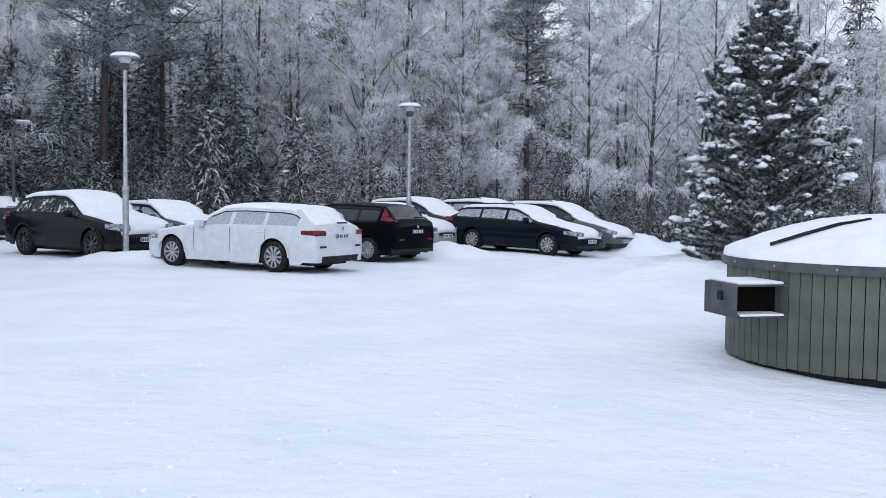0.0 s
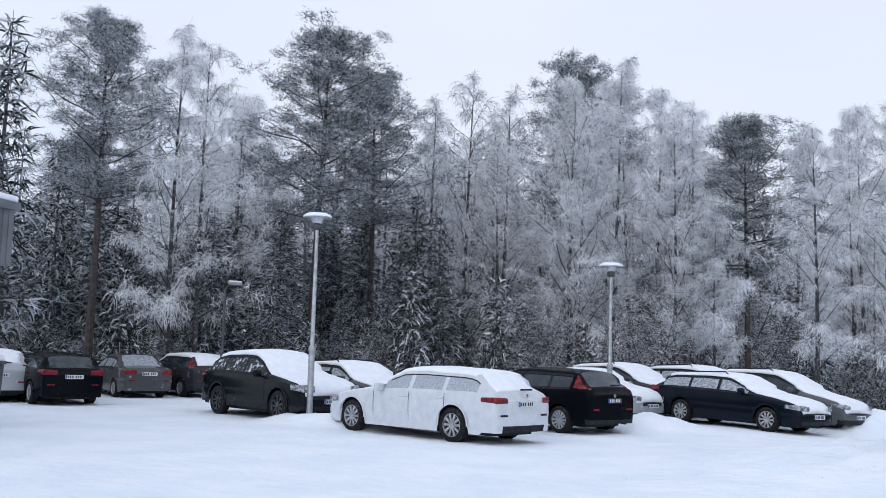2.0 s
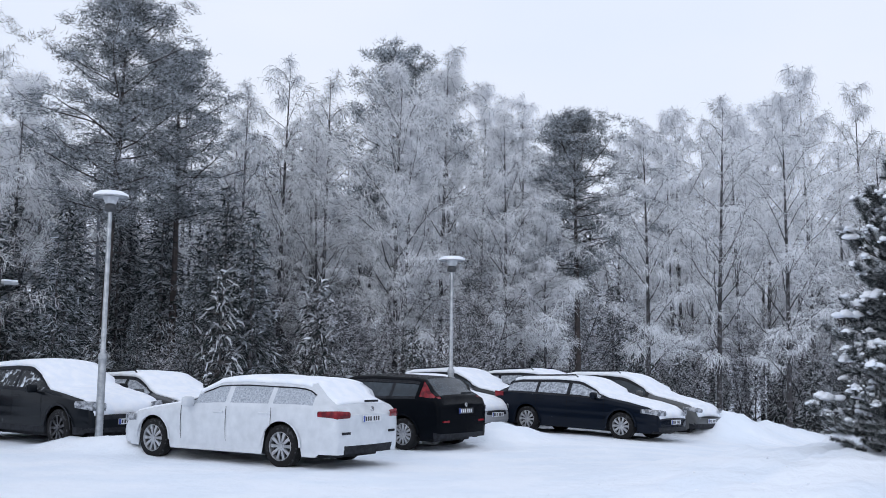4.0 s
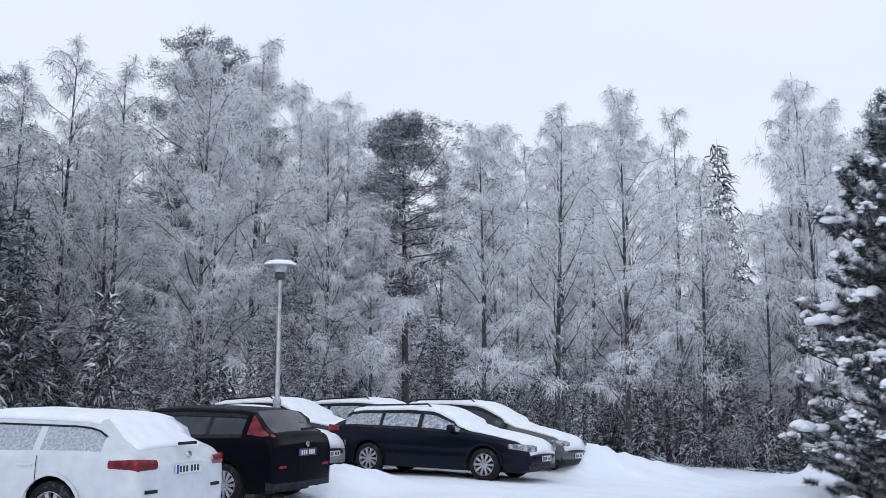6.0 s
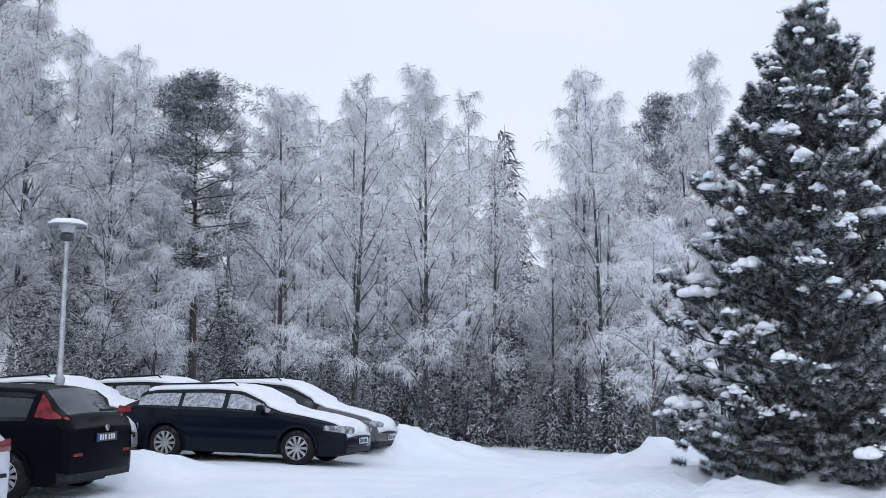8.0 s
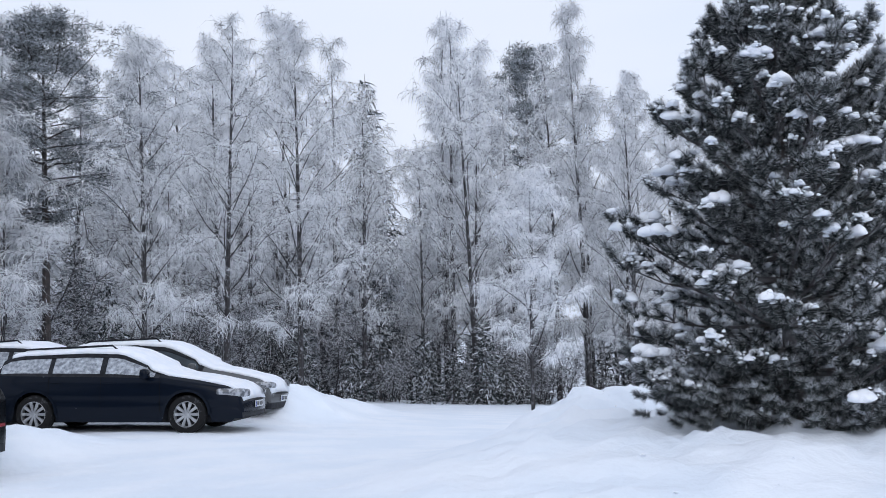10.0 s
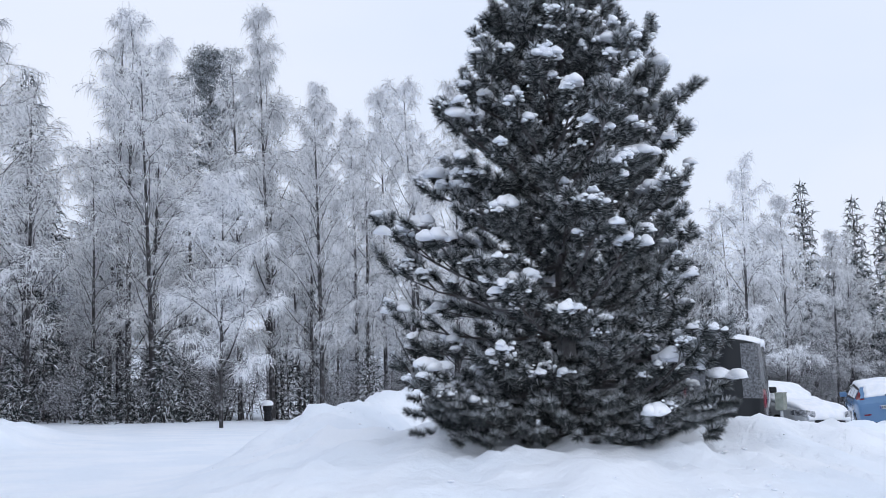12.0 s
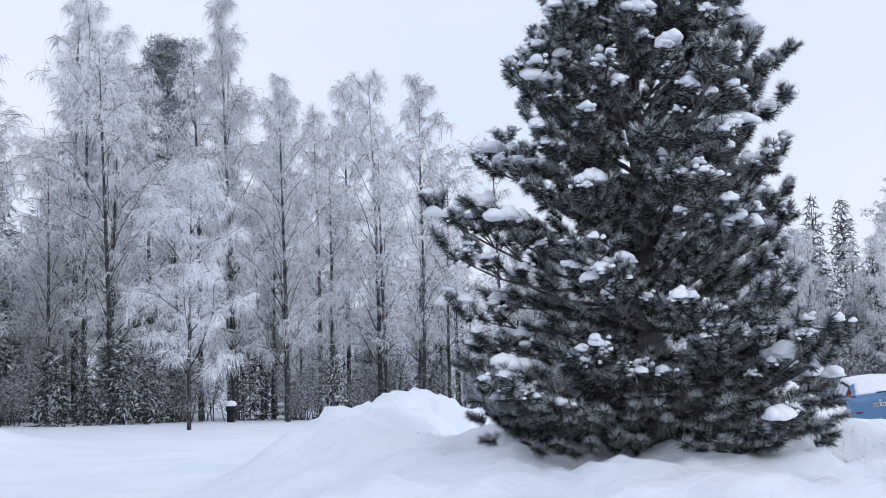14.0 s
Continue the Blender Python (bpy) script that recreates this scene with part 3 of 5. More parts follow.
plant(pine_protos, scatter(6, 12, 24, 11, 14, 0.0, 0.8), pine_h, tree_rng)
plant(scrub_protos, scatter(13, 0, 7, 2.2, 4.0, 0.0, 0.25), scrub_h, tree_rng)
plant(scrub_protos, scatter(58, -0.5, 8, 3.2, 7.0, 0.22, 1.0), scrub_h, tree_rng)
plant(spruce_protos, scatter(24, 5, 15, 4.5, 8, 0.25, 0.8), spruce_h, tree_rng)
plant(spruce_protos, scatter(30, 2, 16, 9, 18, 0.82, 1.0), spruce_h, tree_rng)
plant(thin_protos, scatter(22, 0, 12, 11, 17, 0.80, 1.0), thin_h, tree_rng)
plant(thin_protos, scatter(22, 0, 9, 13, 20, 0.45, 0.8), thin_h, tree_rng)
plant(scrub_protos, scatter(20, -1, 5, 4.0, 7.0, 0.80, 1.0), scrub_h, tree_rng)
plant(young_protos, scatter(44, -0.5, 6, 2.4, 5.5), young_h, tree_rng)
retire(thin_protos)


def far_wood(u0, u1, count, mat, label, seed, where=None):
    """The depth of the wood: frosted boughs and stems behind the trees of the edge, or unseen ones placed by where."""
    rng = np.random.default_rng(seed)
    bag = Bag()
    for i in range(count):
        x, y = (where or edge_point)(u0 + (u1 - u0) * (i + rng.random()) / count, rng.uniform(16, 48))
        hh, z = rng.uniform(9, 16), lie(x, y)
        bag.tube([(x, y, z - 0.3), (x + rng.normal(0, 0.3), y, z + hh)], [0.16, 0.03], 4)
        m = 340
        t = rng.random(m) ** 0.85
        a, r = rng.uniform(0, 6.28, m), rng.random(m) ** 0.5 * (1.1 - t) * hh * 0.17 + 0.2
        p = np.stack([x + r * np.cos(a), y + r * np.sin(a), z + hh * t], 1)
        d = np.stack([np.cos(a), np.sin(a), rng.uniform(-0.6, 0.5, m)], 1)
        d /= np.linalg.norm(d, axis=1)[:, None]
        bag.ribbons(p, d, rng.uniform(0.6, 1.5, m), 0.030, rng.uniform(0.3, 1.6, m), rng)
    tagged(new("far_wood", mesh_of("far_wood", *bag.pair(), mat)), label, "wood", kind="stuff")


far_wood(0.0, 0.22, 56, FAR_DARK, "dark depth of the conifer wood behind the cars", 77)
far_wood(0.22, 1.0, 210, FAR_TWIG, "frosted depth of the birch wood", 78)
far_wood(0.45, 0.95, 90, FAR_TWIG, "frosted depth of the birch wood", 80)
# added trees behind the camera, never in view: they darken what the cars reflect
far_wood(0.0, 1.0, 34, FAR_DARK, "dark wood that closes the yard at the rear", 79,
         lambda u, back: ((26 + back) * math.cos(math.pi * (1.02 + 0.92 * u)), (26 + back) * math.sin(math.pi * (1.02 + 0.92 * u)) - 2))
for group_of in (birch_protos, pine_protos, spruce_protos, young_protos, scrub_protos):
    retire(group_of)

# a young leafless tree on the verge
sapling_tree = tree_of("young_birch", grow_birch(31, 9.3, 1.25, 9000, 0.8, 0.013), "young frosted birch standing alone on the snowy verge", "birch tree", "", pose(22.5, 43.6, height(22.5, 43.6)))

for x, y, top in ((-1.9, 45.3, 13.6), (4.19, 46.4, 8.0)):
    tree_of("young_birch", grow_birch(int(40 + y), top, 1.35, 10000, 0.6, 0.013), "bushy young birch thick with white hoarfrost", "birch tree", "", pose(x, y, height(x, y)))


SHAPE_T, SHAPE_R = (0.0, 0.06, 0.25, 0.42, 0.64, 0.78, 0.87, 1.0), (0.80, 1.0, 0.99, 0.92, 0.73, 0.48, 0.27, 0.05)


def stone_pine(seed, x, y, h, r):
    """Broad young stone pine: ascending boughs that end in bottle-brush shoots of long needles, with caps of snow."""
    rng = np.random.default_rng(seed)
    ob = thing("stone_pine", pose(x, y, height(x, y) - 0.05), "broad dark green pine with long needles and snow pads", "pine tree")
    wood, needles, frost, pads = Bag(), Bag(), Bag(), Bag()
    wood.tube([(0, 0, -0.3), (0.02, 0, h * 0.35), (-0.02, 0.02, h * 0.7), (0, 0, h * 0.98)], [0.11, 0.085, 0.05, 0.012], 8)
    shoots = []

    def unit(v):
        return v / (np.linalg.norm(v) + 1e-9)

    def bough(t, a, reach, lift, size):
        """One limb with side shoots; the outer end turns upward."""
        d = unit(np.array([math.cos(a), math.sin(a), lift]))
        ends = [np.array([0, 0, h * t])]
        for n in range(7):
            ends.append(ends[-1] + d * reach / 7)
            d = unit(d + rng.normal(0, 0.06, 3) + [0, 0, 0.07 + 0.12 * t])
            if n >= 2:
                for side in ((1, -1) if n < 6 else (1, -1, 0)):
                    across = unit(np.array([-d[1], d[0], 0]))
                    b = unit(d * 0.8 + across * side * rng.uniform(0.5, 1.0) + [0, 0, rng.uniform(0.1, 0.75)])
                    ln = rng.uniform(0.10, 0.24) * (0.55 + reach / 2.6) * size
                    q = ends[-1] + b * ln
                    wood.tube([ends[-1], q], [0.010, 0.006], 3)
                    shoots.append((q, unit(b + [0, 0, 0.25]), size, True))
                    if reach > 0.8 and rng.random() < 0.35:
                        c = unit(b + rng.normal(0, 0.6, 3) + [0, 0, 0.3])
                        shoots.append((ends[-1] + b * ln * 0.5 + c * 0.12, c, size * 0.9, True))
        shoots.append((ends[-1], unit(d + [0, 0, 0.3]), size * 1.15, True))
        wood.tube(ends, [0.030 * (1.15 - t), 0.026 * (1.15 - t), 0.022, 0.018, 0.014, 0.011, 0.009, 0.006], 4)

    levels = 23
    for k in range(levels):
        t = 0.015 + 0.94 * (k / levels) ** 0.95
        n = 10 if t < 0.55 else 8 if t < 0.8 else 5
        for j in range(n):
            a = 6.283 * (j + 0.5 * (k % 2)) / n + rng.uniform(-0.3, 0.3)
            lobe = 1 + 0.10 * math.sin(3 * a + 7 * t) + 0.07 * math.sin(5 * a - 11 * t)
            reach = r * float(np.interp(t + 0.06, SHAPE_T, SHAPE_R)) * lobe * rng.uniform(0.66, 1.0) + 0.04
            bough(t, a, reach, rng.uniform(-0.05, 0.2) - 0.20 * (1 - t), rng.uniform(0.9, 1.15))
    bough(0.25, 1.92, 2.0, 0.18, 1.05)  # one long bough reaches out of the crown
    for k in range(330):  # the skirt of low boughs over the snow
        a, rr = rng.uniform(0, 6.28), r * rng.uniform(0.35, 1.0)
        b = np.array([math.cos(a), math.sin(a), rng.uniform(-0.1, 0.5)])
        shoots.append((np.array([rr * math.cos(a), rr * math.sin(a), h * rng.uniform(0.015, 0.09) + 0.04]), unit(b), 1.05, False))
    for k in range(520):  # inner shoots that close the crown
        t, a = rng.random() ** 1.2 * 0.88 + 0.03, rng.uniform(0, 6.28)
        rr = r * float(np.interp(t, SHAPE_T, SHAPE_R)) * rng.uniform(0.15, 0.62)
        shoots.append((np.array([rr * math.cos(a), rr * math.sin(a), h * t + 0.12 * rr]), unit(np.array([math.cos(a), math.sin(a), 0.7])), 1.0, False))
    for k in range(5):
        shoots.append((np.array([0, 0, h * (0.90 + 0.022 * k)]), np.array([0, 0, 1.0]), 0.9, False))

    ico = bmesh.new()
    bmesh.ops.create_icosphere(ico, subdivisions=2, radius=1)
    iv = np.array([v.co[:] for v in ico.verts])
    jf = [[v.index for v in f.verts] for f in ico.faces]
    ico.free()

    def pad(c, sx, sy, sz, yaw):
        """One lump of snow, uneven, flat below."""
        ph = rng.uniform(0, 9, 3)
        wob = 1 + 0.16 * np.sin(iv @ np.array([[3.1, 1, 2], [1, 4.2, 1], [2, 1, 3.7]]) + ph).sum(1)[:, None] / 1.5
        vv = iv * wob * [sx, sy, sz]
        vv[vv[:, 2] < 0, 2] *= 0.4
        ca, sa = math.cos(yaw), math.sin(yaw)
        vv = vv @ np.array([[ca, sa, 0], [-sa, ca, 0], [0, 0, 1]])
        pads.v.extend(map(tuple, (vv + c).tolist()))
        pads.f.extend(tuple(pads.n + i for i in f) for f in jf)
        pads.n += len(iv)

    for q, b, size, limb in shoots:
        m = int(270 * size)
        axis = np.cross(b, rng.normal(size=(m, 3)))
        axis /= np.linalg.norm(axis, axis=1)[:, None]
        along = rng.uniform(0, 1, m)[:, None]
        sp = (1.75 - 1.25 * along) * rng.uniform(0.7, 1.15, (m, 1))  # needles lean forward towards the shoot's tip
        d = b * np.cos(sp) + axis * np.sin(sp) + [0, 0, -0.06]
        d /= np.linalg.norm(d, axis=1)[:, None]
        start = q + b * (along - 0.75) * 0.11 * size
        ln = rng.uniform(0.060, 0.088, m) * size
        white = rng.random(m) < np.clip(0.18 + 0.66 * d[:, 2], 0.08, 0.74)
        needles.blades(start[~white], d[~white], ln[~white], 0.0030, rng)
        if white.any():
            frost.blades(start[white], d[white], ln[white], 0.0030, rng)
        outer = math.hypot(q[0], q[1]) / (r * float(np.interp(q[2] / h, SHAPE_T, SHAPE_R)) + 0.06)
        yaw = math.atan2(b[1], b[0])
        if limb and outer > 0.60 and q[2] > 0.25:
            chance = rng.random()
            if chance < 0.036 and q[2] < 0.7 * h:  # a heavy load that hangs over the bough's end
                for n in range(6):
                    w = rng.uniform(0.06, 0.105)
                    off = b * [1, 1, 0] * rng.uniform(-0.16, 0.10) + rng.normal(0, 0.05, 3) * [1, 1, 0.25]
                    pad(q + off + [0, 0, 0.025], w * 1.1, w * 0.9, w * 0.75, yaw)
            elif chance < 0.30:
                w = rng.uniform(0.034, 0.074)
                pad(q + b * 0.02 + [0, 0, 0.012], w * 1.15, w * 0.85, w * 0.75, yaw)
                for n in range(7):
                    pad(q + rng.normal(0, 0.045, 3) * [1, 1, 0.45] + [0, 0, 0.02], w * rng.uniform(0.25, 0.6), w * rng.uniform(0.25, 0.5), w * 0.35, yaw)
    part("trunk", wood.pair(), SPRUCE_BARK, ob)
    part("crown", needles.pair(), STONE_PINE, ob, "dark green needle tufts")
    tagged(part("frosted_needles", frost.pair(), STONE_FROST, ob, "needles whitened by frost"), kind="stuff")
    tagged(part("snow_cover", pads.pair(), SNOW_FRESH, ob, "white pads of fresh snow", smooth=True), kind="stuff")
    return ob


stone_pine(3, 7.05, 19.95, 5.5, 1.62)

# ---------------------------------------------------------------- cars


def curve_at(pts, x):
    xs, zs = [p[0] for p in pts], [p[1] for p in pts]
    return float(np.interp(x, xs, zs))


def add_wheel(car, x, y, r, width, spokes, rim_mat, outward):
    wheel = part("wheel", lathe([(r * 0.66, -width / 2), (r * 0.93, -width / 2), (r, -width / 2 + 0.03), (r, width / 2 - 0.03), (r * 0.93, width / 2), (r * 0.66, width / 2)], 28, "y"),
                 TYRE, car, smooth=True, at=pose(x, y, r, 0, 0, 0 if outward > 0 else 180))
    v, f = lathe([(r * 0.70, width / 2 - 0.005), (r * 0.66, width / 2 + 0.004), (r * 0.63, width / 2 - 0.02), (r * 0.62, width / 2 - 0.09)], 28, "y")
    v, f = list(v), list(f)
    bag = Bag()
    bag.v, bag.f, bag.n = v, f, len(v)
    for k in range(spokes):
        a = 2 * math.pi * k / spokes
        u, w = Vector((math.cos(a), 0, math.sin(a))), Vector((-math.sin(a), 0, math.cos(a)))
        o = Vector((0, width / 2 - 0.02, 0))
        s = 0.16 if spokes < 7 else 0.085
        q = [o + u * r * 0.10 + w * r * s * 0.6, o + u * r * 0.10 - w * r * s * 0.6, o + u * r * 0.66 - w * r * s, o + u * r * 0.66 + w * r * s]
        back = [p + Vector((0, -0.035, 0)) for p in q]
        b = bag.n
        bag.v += [tuple(p) for p in q + back]
        bag.f += [(b, b + 1, b + 2, b + 3), (b, b + 4, b + 5, b + 1), (b + 1, b + 5, b + 6, b + 2), (b + 2, b + 6, b + 7, b + 3), (b + 3, b + 7, b + 4, b)]
        bag.n += 8
    hv, hf = lathe([(0.001, width / 2 - 0.005), (r * 0.14, width / 2 - 0.008), (r * 0.16, width / 2 - 0.03)], 14, "y")
    bag.f += [tuple(i + bag.n for i in q) for q in hf]
    bag.v += hv
    bag.n += len(hv)
    part("rim", bag.pair(), rim_mat, wheel, "spoked alloy rim")
    part("brake_disc", lathe([(0.001, width / 2 - 0.085), (r * 0.64, width / 2 - 0.085), (r * 0.64, width / 2 - 0.10)], 20, "y"), BLACK_TRIM, wheel)
    return wheel


def make_car(name, label, m, spec, body_mat, side_glass, snow=("roof", "hood", "windshield", "rear_glass"), rim_mat=RIM, spokes=5, rear_glass=None,
             front_glass=None, group="parked cars", depth=0.030, frame_mat=None):
    """A car: one skin of rows from sill to roof, cut by region into body, glass and lamps. Local x runs forward; origin on the ground amid the axles."""
    car = thing(name, m, label, "van" if name == "van" else "car", group)
    W, wb, fo, ro, top, belt = spec["W"] / 2, spec["wb"], spec["fo"], spec["ro"], spec["top"], spec["belt"]
    x0, x1, R = -wb / 2 - ro, wb / 2 + fo, spec["r"]
    sill = spec.get("sill", 0.20)
    nx = 76
    xs = sorted(set([x0 + (x1 - x0) * i / nx for i in range(nx + 1)] + [e for seg in spec["side"] for e in seg] + [*spec["ws"], *spec["rw"]]))
    NL, NG, NT = 13, 8, 6

    def wid(x):
        e = max(0.0, (abs(x - (x0 + x1) / 2) / ((x1 - x0) / 2) - 0.55) / 0.45)
        return W * (1 - (0.16 if x > 0 else 0.11) * e ** 2.6)

    def row_points(x):
        w, tz = wid(x), curve_at(top, x)
        bz = min(curve_at(belt, x), tz - 0.05)
        gh = tz - bz
        edge = bz + gh * (0.90 if gh > 0.25 else 0.6)
        zb = sill + (0.05 if abs(x) > (x1 - x0) / 2 - 0.25 else 0.0)
        out = []
        for i in range(NL):
            u = i / NL
            z = zb + (bz - zb) * u
            for xw in (wb / 2, -wb / 2):
                dx = abs(x - xw)
                if dx < R * 1.17:
                    z = max(z, R + math.sqrt((R * 1.17) ** 2 - dx * dx) * (1 - 0.0 * u))
            z = min(z, bz - 0.02 * (NL - i) / NL)
            y = w * (0.945 + 0.055 * math.sin(math.pi * (0.12 + 0.62 * u)) - (0.012 if 0.42 < u < 0.5 else 0))
            out.append((x, y, z))
        tum = spec.get("tumble", 0.25) * min(1.0, gh / 0.42)
        for i in range(NG + 1):
            u = i / NG
            out.append((x, w * (0.975 - tum * u ** 1.15 - (0.05 if gh < 0.25 else 0.0) * u), bz + (edge - bz) * u))
        ye = out[-1][1]
        for i in range(1, NT + 1):
            u = i / NT
            out.append((x, ye * (1 - u), edge + (tz - edge) * math.sin(u * math.pi / 2) ** 0.8))
        return out

    rows = [row_points(x) for x in xs]
    nr = len(rows[0])
    groups = {}

    def add(key, pts):
        groups.setdefault(key, []).append(pts)

    def classify(zone, c, k):
        x, y, z = c
        ay = abs(y)
        if zone == "top":
            if spec["ws"][0] > x > spec["ws"][1] and k >= NL + NG + 1:
                return "windshield"
            if spec["rw"][0] > x > spec["rw"][1] and k >= NL + NG + 1:
                return "rear_window"
        if zone == "green" and curve_at(top, x) - curve_at(belt, x) > 0.12 and spec["side"][0][0] < x < spec["side"][-1][1] + 0.1:
            if NL + 1 <= k <= NL + NG - 3 and any(a < x < b for a, b in spec["side"]):
                return "side_window"
            if NL <= k <= NL + NG - 2:
                return "window_frame"
        for key, (ax, bx, ay0, ay1, az, bz_) in spec["zones"].items():
            if key in wrapped:
                continue
            if ax < x < bx and ay0 < ay < ay1 and az < z < bz_:
                return key
        return "body"

    wrapped = [k for k in ("tail_light", "headlight") if k in spec["zones"] and spec is not VAN and not (k == "tail_light" and spec is HATCH)]
    snow_faces = []
    for i in range(len(xs) - 1):
        for k in range(nr - 1):
            for sgn in (1, -1):
                q = [rows[i][k], rows[i + 1][k], rows[i + 1][k + 1], rows[i][k + 1]]
                q = [(p[0], p[1] * sgn, p[2]) for p in q]
                if sgn < 0:
                    q = q[::-1]
                c = [sum(p[j] for p in q) / 4 for j in range(3)]
                zone = "side" if k < NL else "green" if k < NL + NG else "top"
                key = classify(zone, c, k)
                add((key, sgn if key in ("side_window", "tail_light", "headlight") else 0), q)
                if zone == "top" or (k == NL + NG - 1 and zone == "green"):
                    reg = "windshield" if key == "windshield" else "rear_glass" if key == "rear_window" else "hood" if c[0] > spec["ws"][0] else "roof" if c[0] > spec["rw"][0] else "tail"
                    if reg in snow:
                        snow_faces.append(q)
    cols = 20
    for end, i in (("rear", 0), ("front", len(xs) - 1)):
        for k in range(nr - 1):
            for j in range(cols):
                def pt(row, col):
                    x, y, z = rows[i][row]
                    f = 1 - 2 * col / cols
                    bulge = 0.07 * (1 - f * f) * (1 if end == "front" else -1)
                    return (x + bulge * (1 if 0.3 < z else 0.4), y * f, z)
                q = [pt(k, j), pt(k, j + 1), pt(k + 1, j + 1), pt(k + 1, j)]
                if end == "rear":
                    q = q[::-1]
                c = [sum(p[n] for p in q) / 4 for n in range(3)]
                key = classify(end, c, k)
                add((key, (1 if c[1] > 0 else -1) if key in ("tail_light", "headlight") else 0), q)
    mats = {"body": body_mat, "windshield": front_glass or side_glass, "rear_window": rear_glass or side_glass, "side_window": side_glass, "tail_light": RED_LAMP,
            "headlight": CLEAR_LAMP, "grille": BLACK_TRIM, "bumper": BLACK_TRIM, "trim": BLACK_TRIM, "window_frame": frame_mat or BLACK_TRIM}
    for (key, sgn), quads in groups.items():
        bm = bmesh.new()
        for q in quads:
            bm.faces.new([bm.verts.new(p) for p in q])
        bmesh.ops.remove_doubles(bm, verts=bm.verts, dist=0.0006)
        if key in ("tail_light", "headlight"):
            bm.normal_update()
            shift = {v: v.normal.copy() for v in bm.verts}
            for v, nn in shift.items():
                v.co += nn * 0.010
        part(key, bm, mats[key], car, {"tail_light": "red tail light", "headlight": "clear headlight", "grille": "black grille"}.get(key, ""), smooth=True)
    for key in wrapped:
        za, zb_, y_in = spec["zones"][key][4], spec["zones"][key][5], spec["zones"][key][2]
        end = -1 if key == "tail_light" else 1
        xe = x0 if end < 0 else x1
        deep = abs((spec["zones"][key][1] if end < 0 else spec["zones"][key][0]) - xe)
        for sgn in (1, -1):
            v, f = [], []
            for n in range(15):
                u = n / 14
                for m_ in range(5):
                    q = m_ / 4
                    taper = 1.0 - 0.45 * abs(u - 0.45) ** 1.2
                    mid = (za + zb_) / 2 + (0.03 if end > 0 else 0.012) * u
                    z = mid + (q - 0.5) * (zb_ - za) * taper
                    out_ = 0.014 * math.sin(math.pi * min(1, max(0, q))) ** 0.4 - (0.006 if m_ in (0, 4) else 0)
                    if u < 0.5:  # across the end of the car
                        y = y_in + (wid(xe) * 0.985 - y_in) * u / 0.5
                        fr = y / wid(xe)
                        v.append((xe + end * (0.07 * (1 - min(1, fr * fr)) + out_), sgn * y, z))
                    else:  # along its side
                        x = xe - end * deep * (u - 0.5) / 0.5
                        v.append((x + end * 0.006, sgn * (wid(x) * 0.992 + out_), z))
            for n in range(14):
                for m_ in range(4):
                    a_ = n * 5 + m_
                    f.append((a_, a_ + 5, a_ + 6, a_ + 1))
            part(key, (v, f), RED_LAMP if end < 0 else CLEAR_LAMP, car, "red tail light" if end < 0 else "clear headlight", smooth=True)
    if snow_faces:
        bm = bmesh.new()
        for q in snow_faces:
            bm.faces.new([bm.verts.new(p) for p in q])
        bmesh.ops.remove_doubles(bm, verts=bm.verts, dist=0.004)
        bmesh.ops.recalc_face_normals(bm, faces=bm.faces)
        bm.normal_update()
        base = {v: (v.co.copy(), v.normal.copy()) for v in bm.verts}
        rim = [e for e in bm.edges if len(e.link_faces) == 1]
        rim_v = {v for e in rim for v in e.verts}
        low = {v: bm.verts.new(v.co - v.normal * 0.004) for v in rim_v}
        for v, (co, nn) in base.items():
            if nn.z < 0:
                nn = -nn
            v.co = co + nn * (depth * (0.55 if v in rim_v else 1.0) * (1 + 0.45 * noise.noise(co * 3.3)))
        for e in rim:
            a, b = e.verts
            bm.faces.new((a, b, low[b], low[a]))
        bmesh.ops.recalc_face_normals(bm, faces=bm.faces)
        part("snow_cover", bm, SNOW_FRESH, car, "layer of fresh snow", smooth=True)
    part("underbody", box_bm(x0 + 0.25, x1 - 0.25, -W * 0.66, W * 0.66, 0.17, 0.62, 0.03), BLACK_TRIM, car)
    for xw in (wb / 2, -wb / 2):
        for sgn in (1, -1):
            add_wheel(car, xw, sgn * (W - 0.125), R, 0.22, spokes, rim_mat, sgn)
            arc = []
            for n in range(13):
                a = math.pi * n / 12
                for rr, dy in ((R * 1.17, 0.004), (R * 1.17 + 0.045, 0.010)):
                    arc.append((xw + rr * math.cos(a), sgn * (wid(xw) + dy - 0.004), R + rr * math.sin(a)))
            part("arch_trim", (arc, [(2 * n, 2 * n + 1, 2 * n + 3, 2 * n + 2) for n in range(12)]), BLACK_TRIM if spec.get("clad") else body_mat, car)
    # door seams, handles and mirrors
    for sgn in (1, -1):
        for xd in spec["doors"]:
            w = wid(xd)
            v, f = [], []
            for n in range(8):
                u = n / 7
                zb, bz = sill + 0.10, curve_at(belt, xd)
                for dx in (-0.005, 0.005):
                    v.append((xd + dx, sgn * (w * (0.945 + 0.055 * math.sin(math.pi * (0.12 + 0.62 * u))) + 0.009), zb + (bz - zb) * u))
            f = [(2 * n, 2 * n + 1, 2 * n + 3, 2 * n + 2) for n in range(7)]
            part("door_seam", (v, f), DARK_GAP, car)
        for xh in spec["handles"]:
            part("door_handle", box_bm(xh - 0.11, xh + 0.11, sgn * wid(xh) * 0.985 - 0.02, sgn * wid(xh) * 0.985 + 0.035, curve_at(belt, xh) - 0.115, curve_at(belt, xh) - 0.085, 0.012), body_mat, car)
        xm = spec["ws"][0] - 0.34
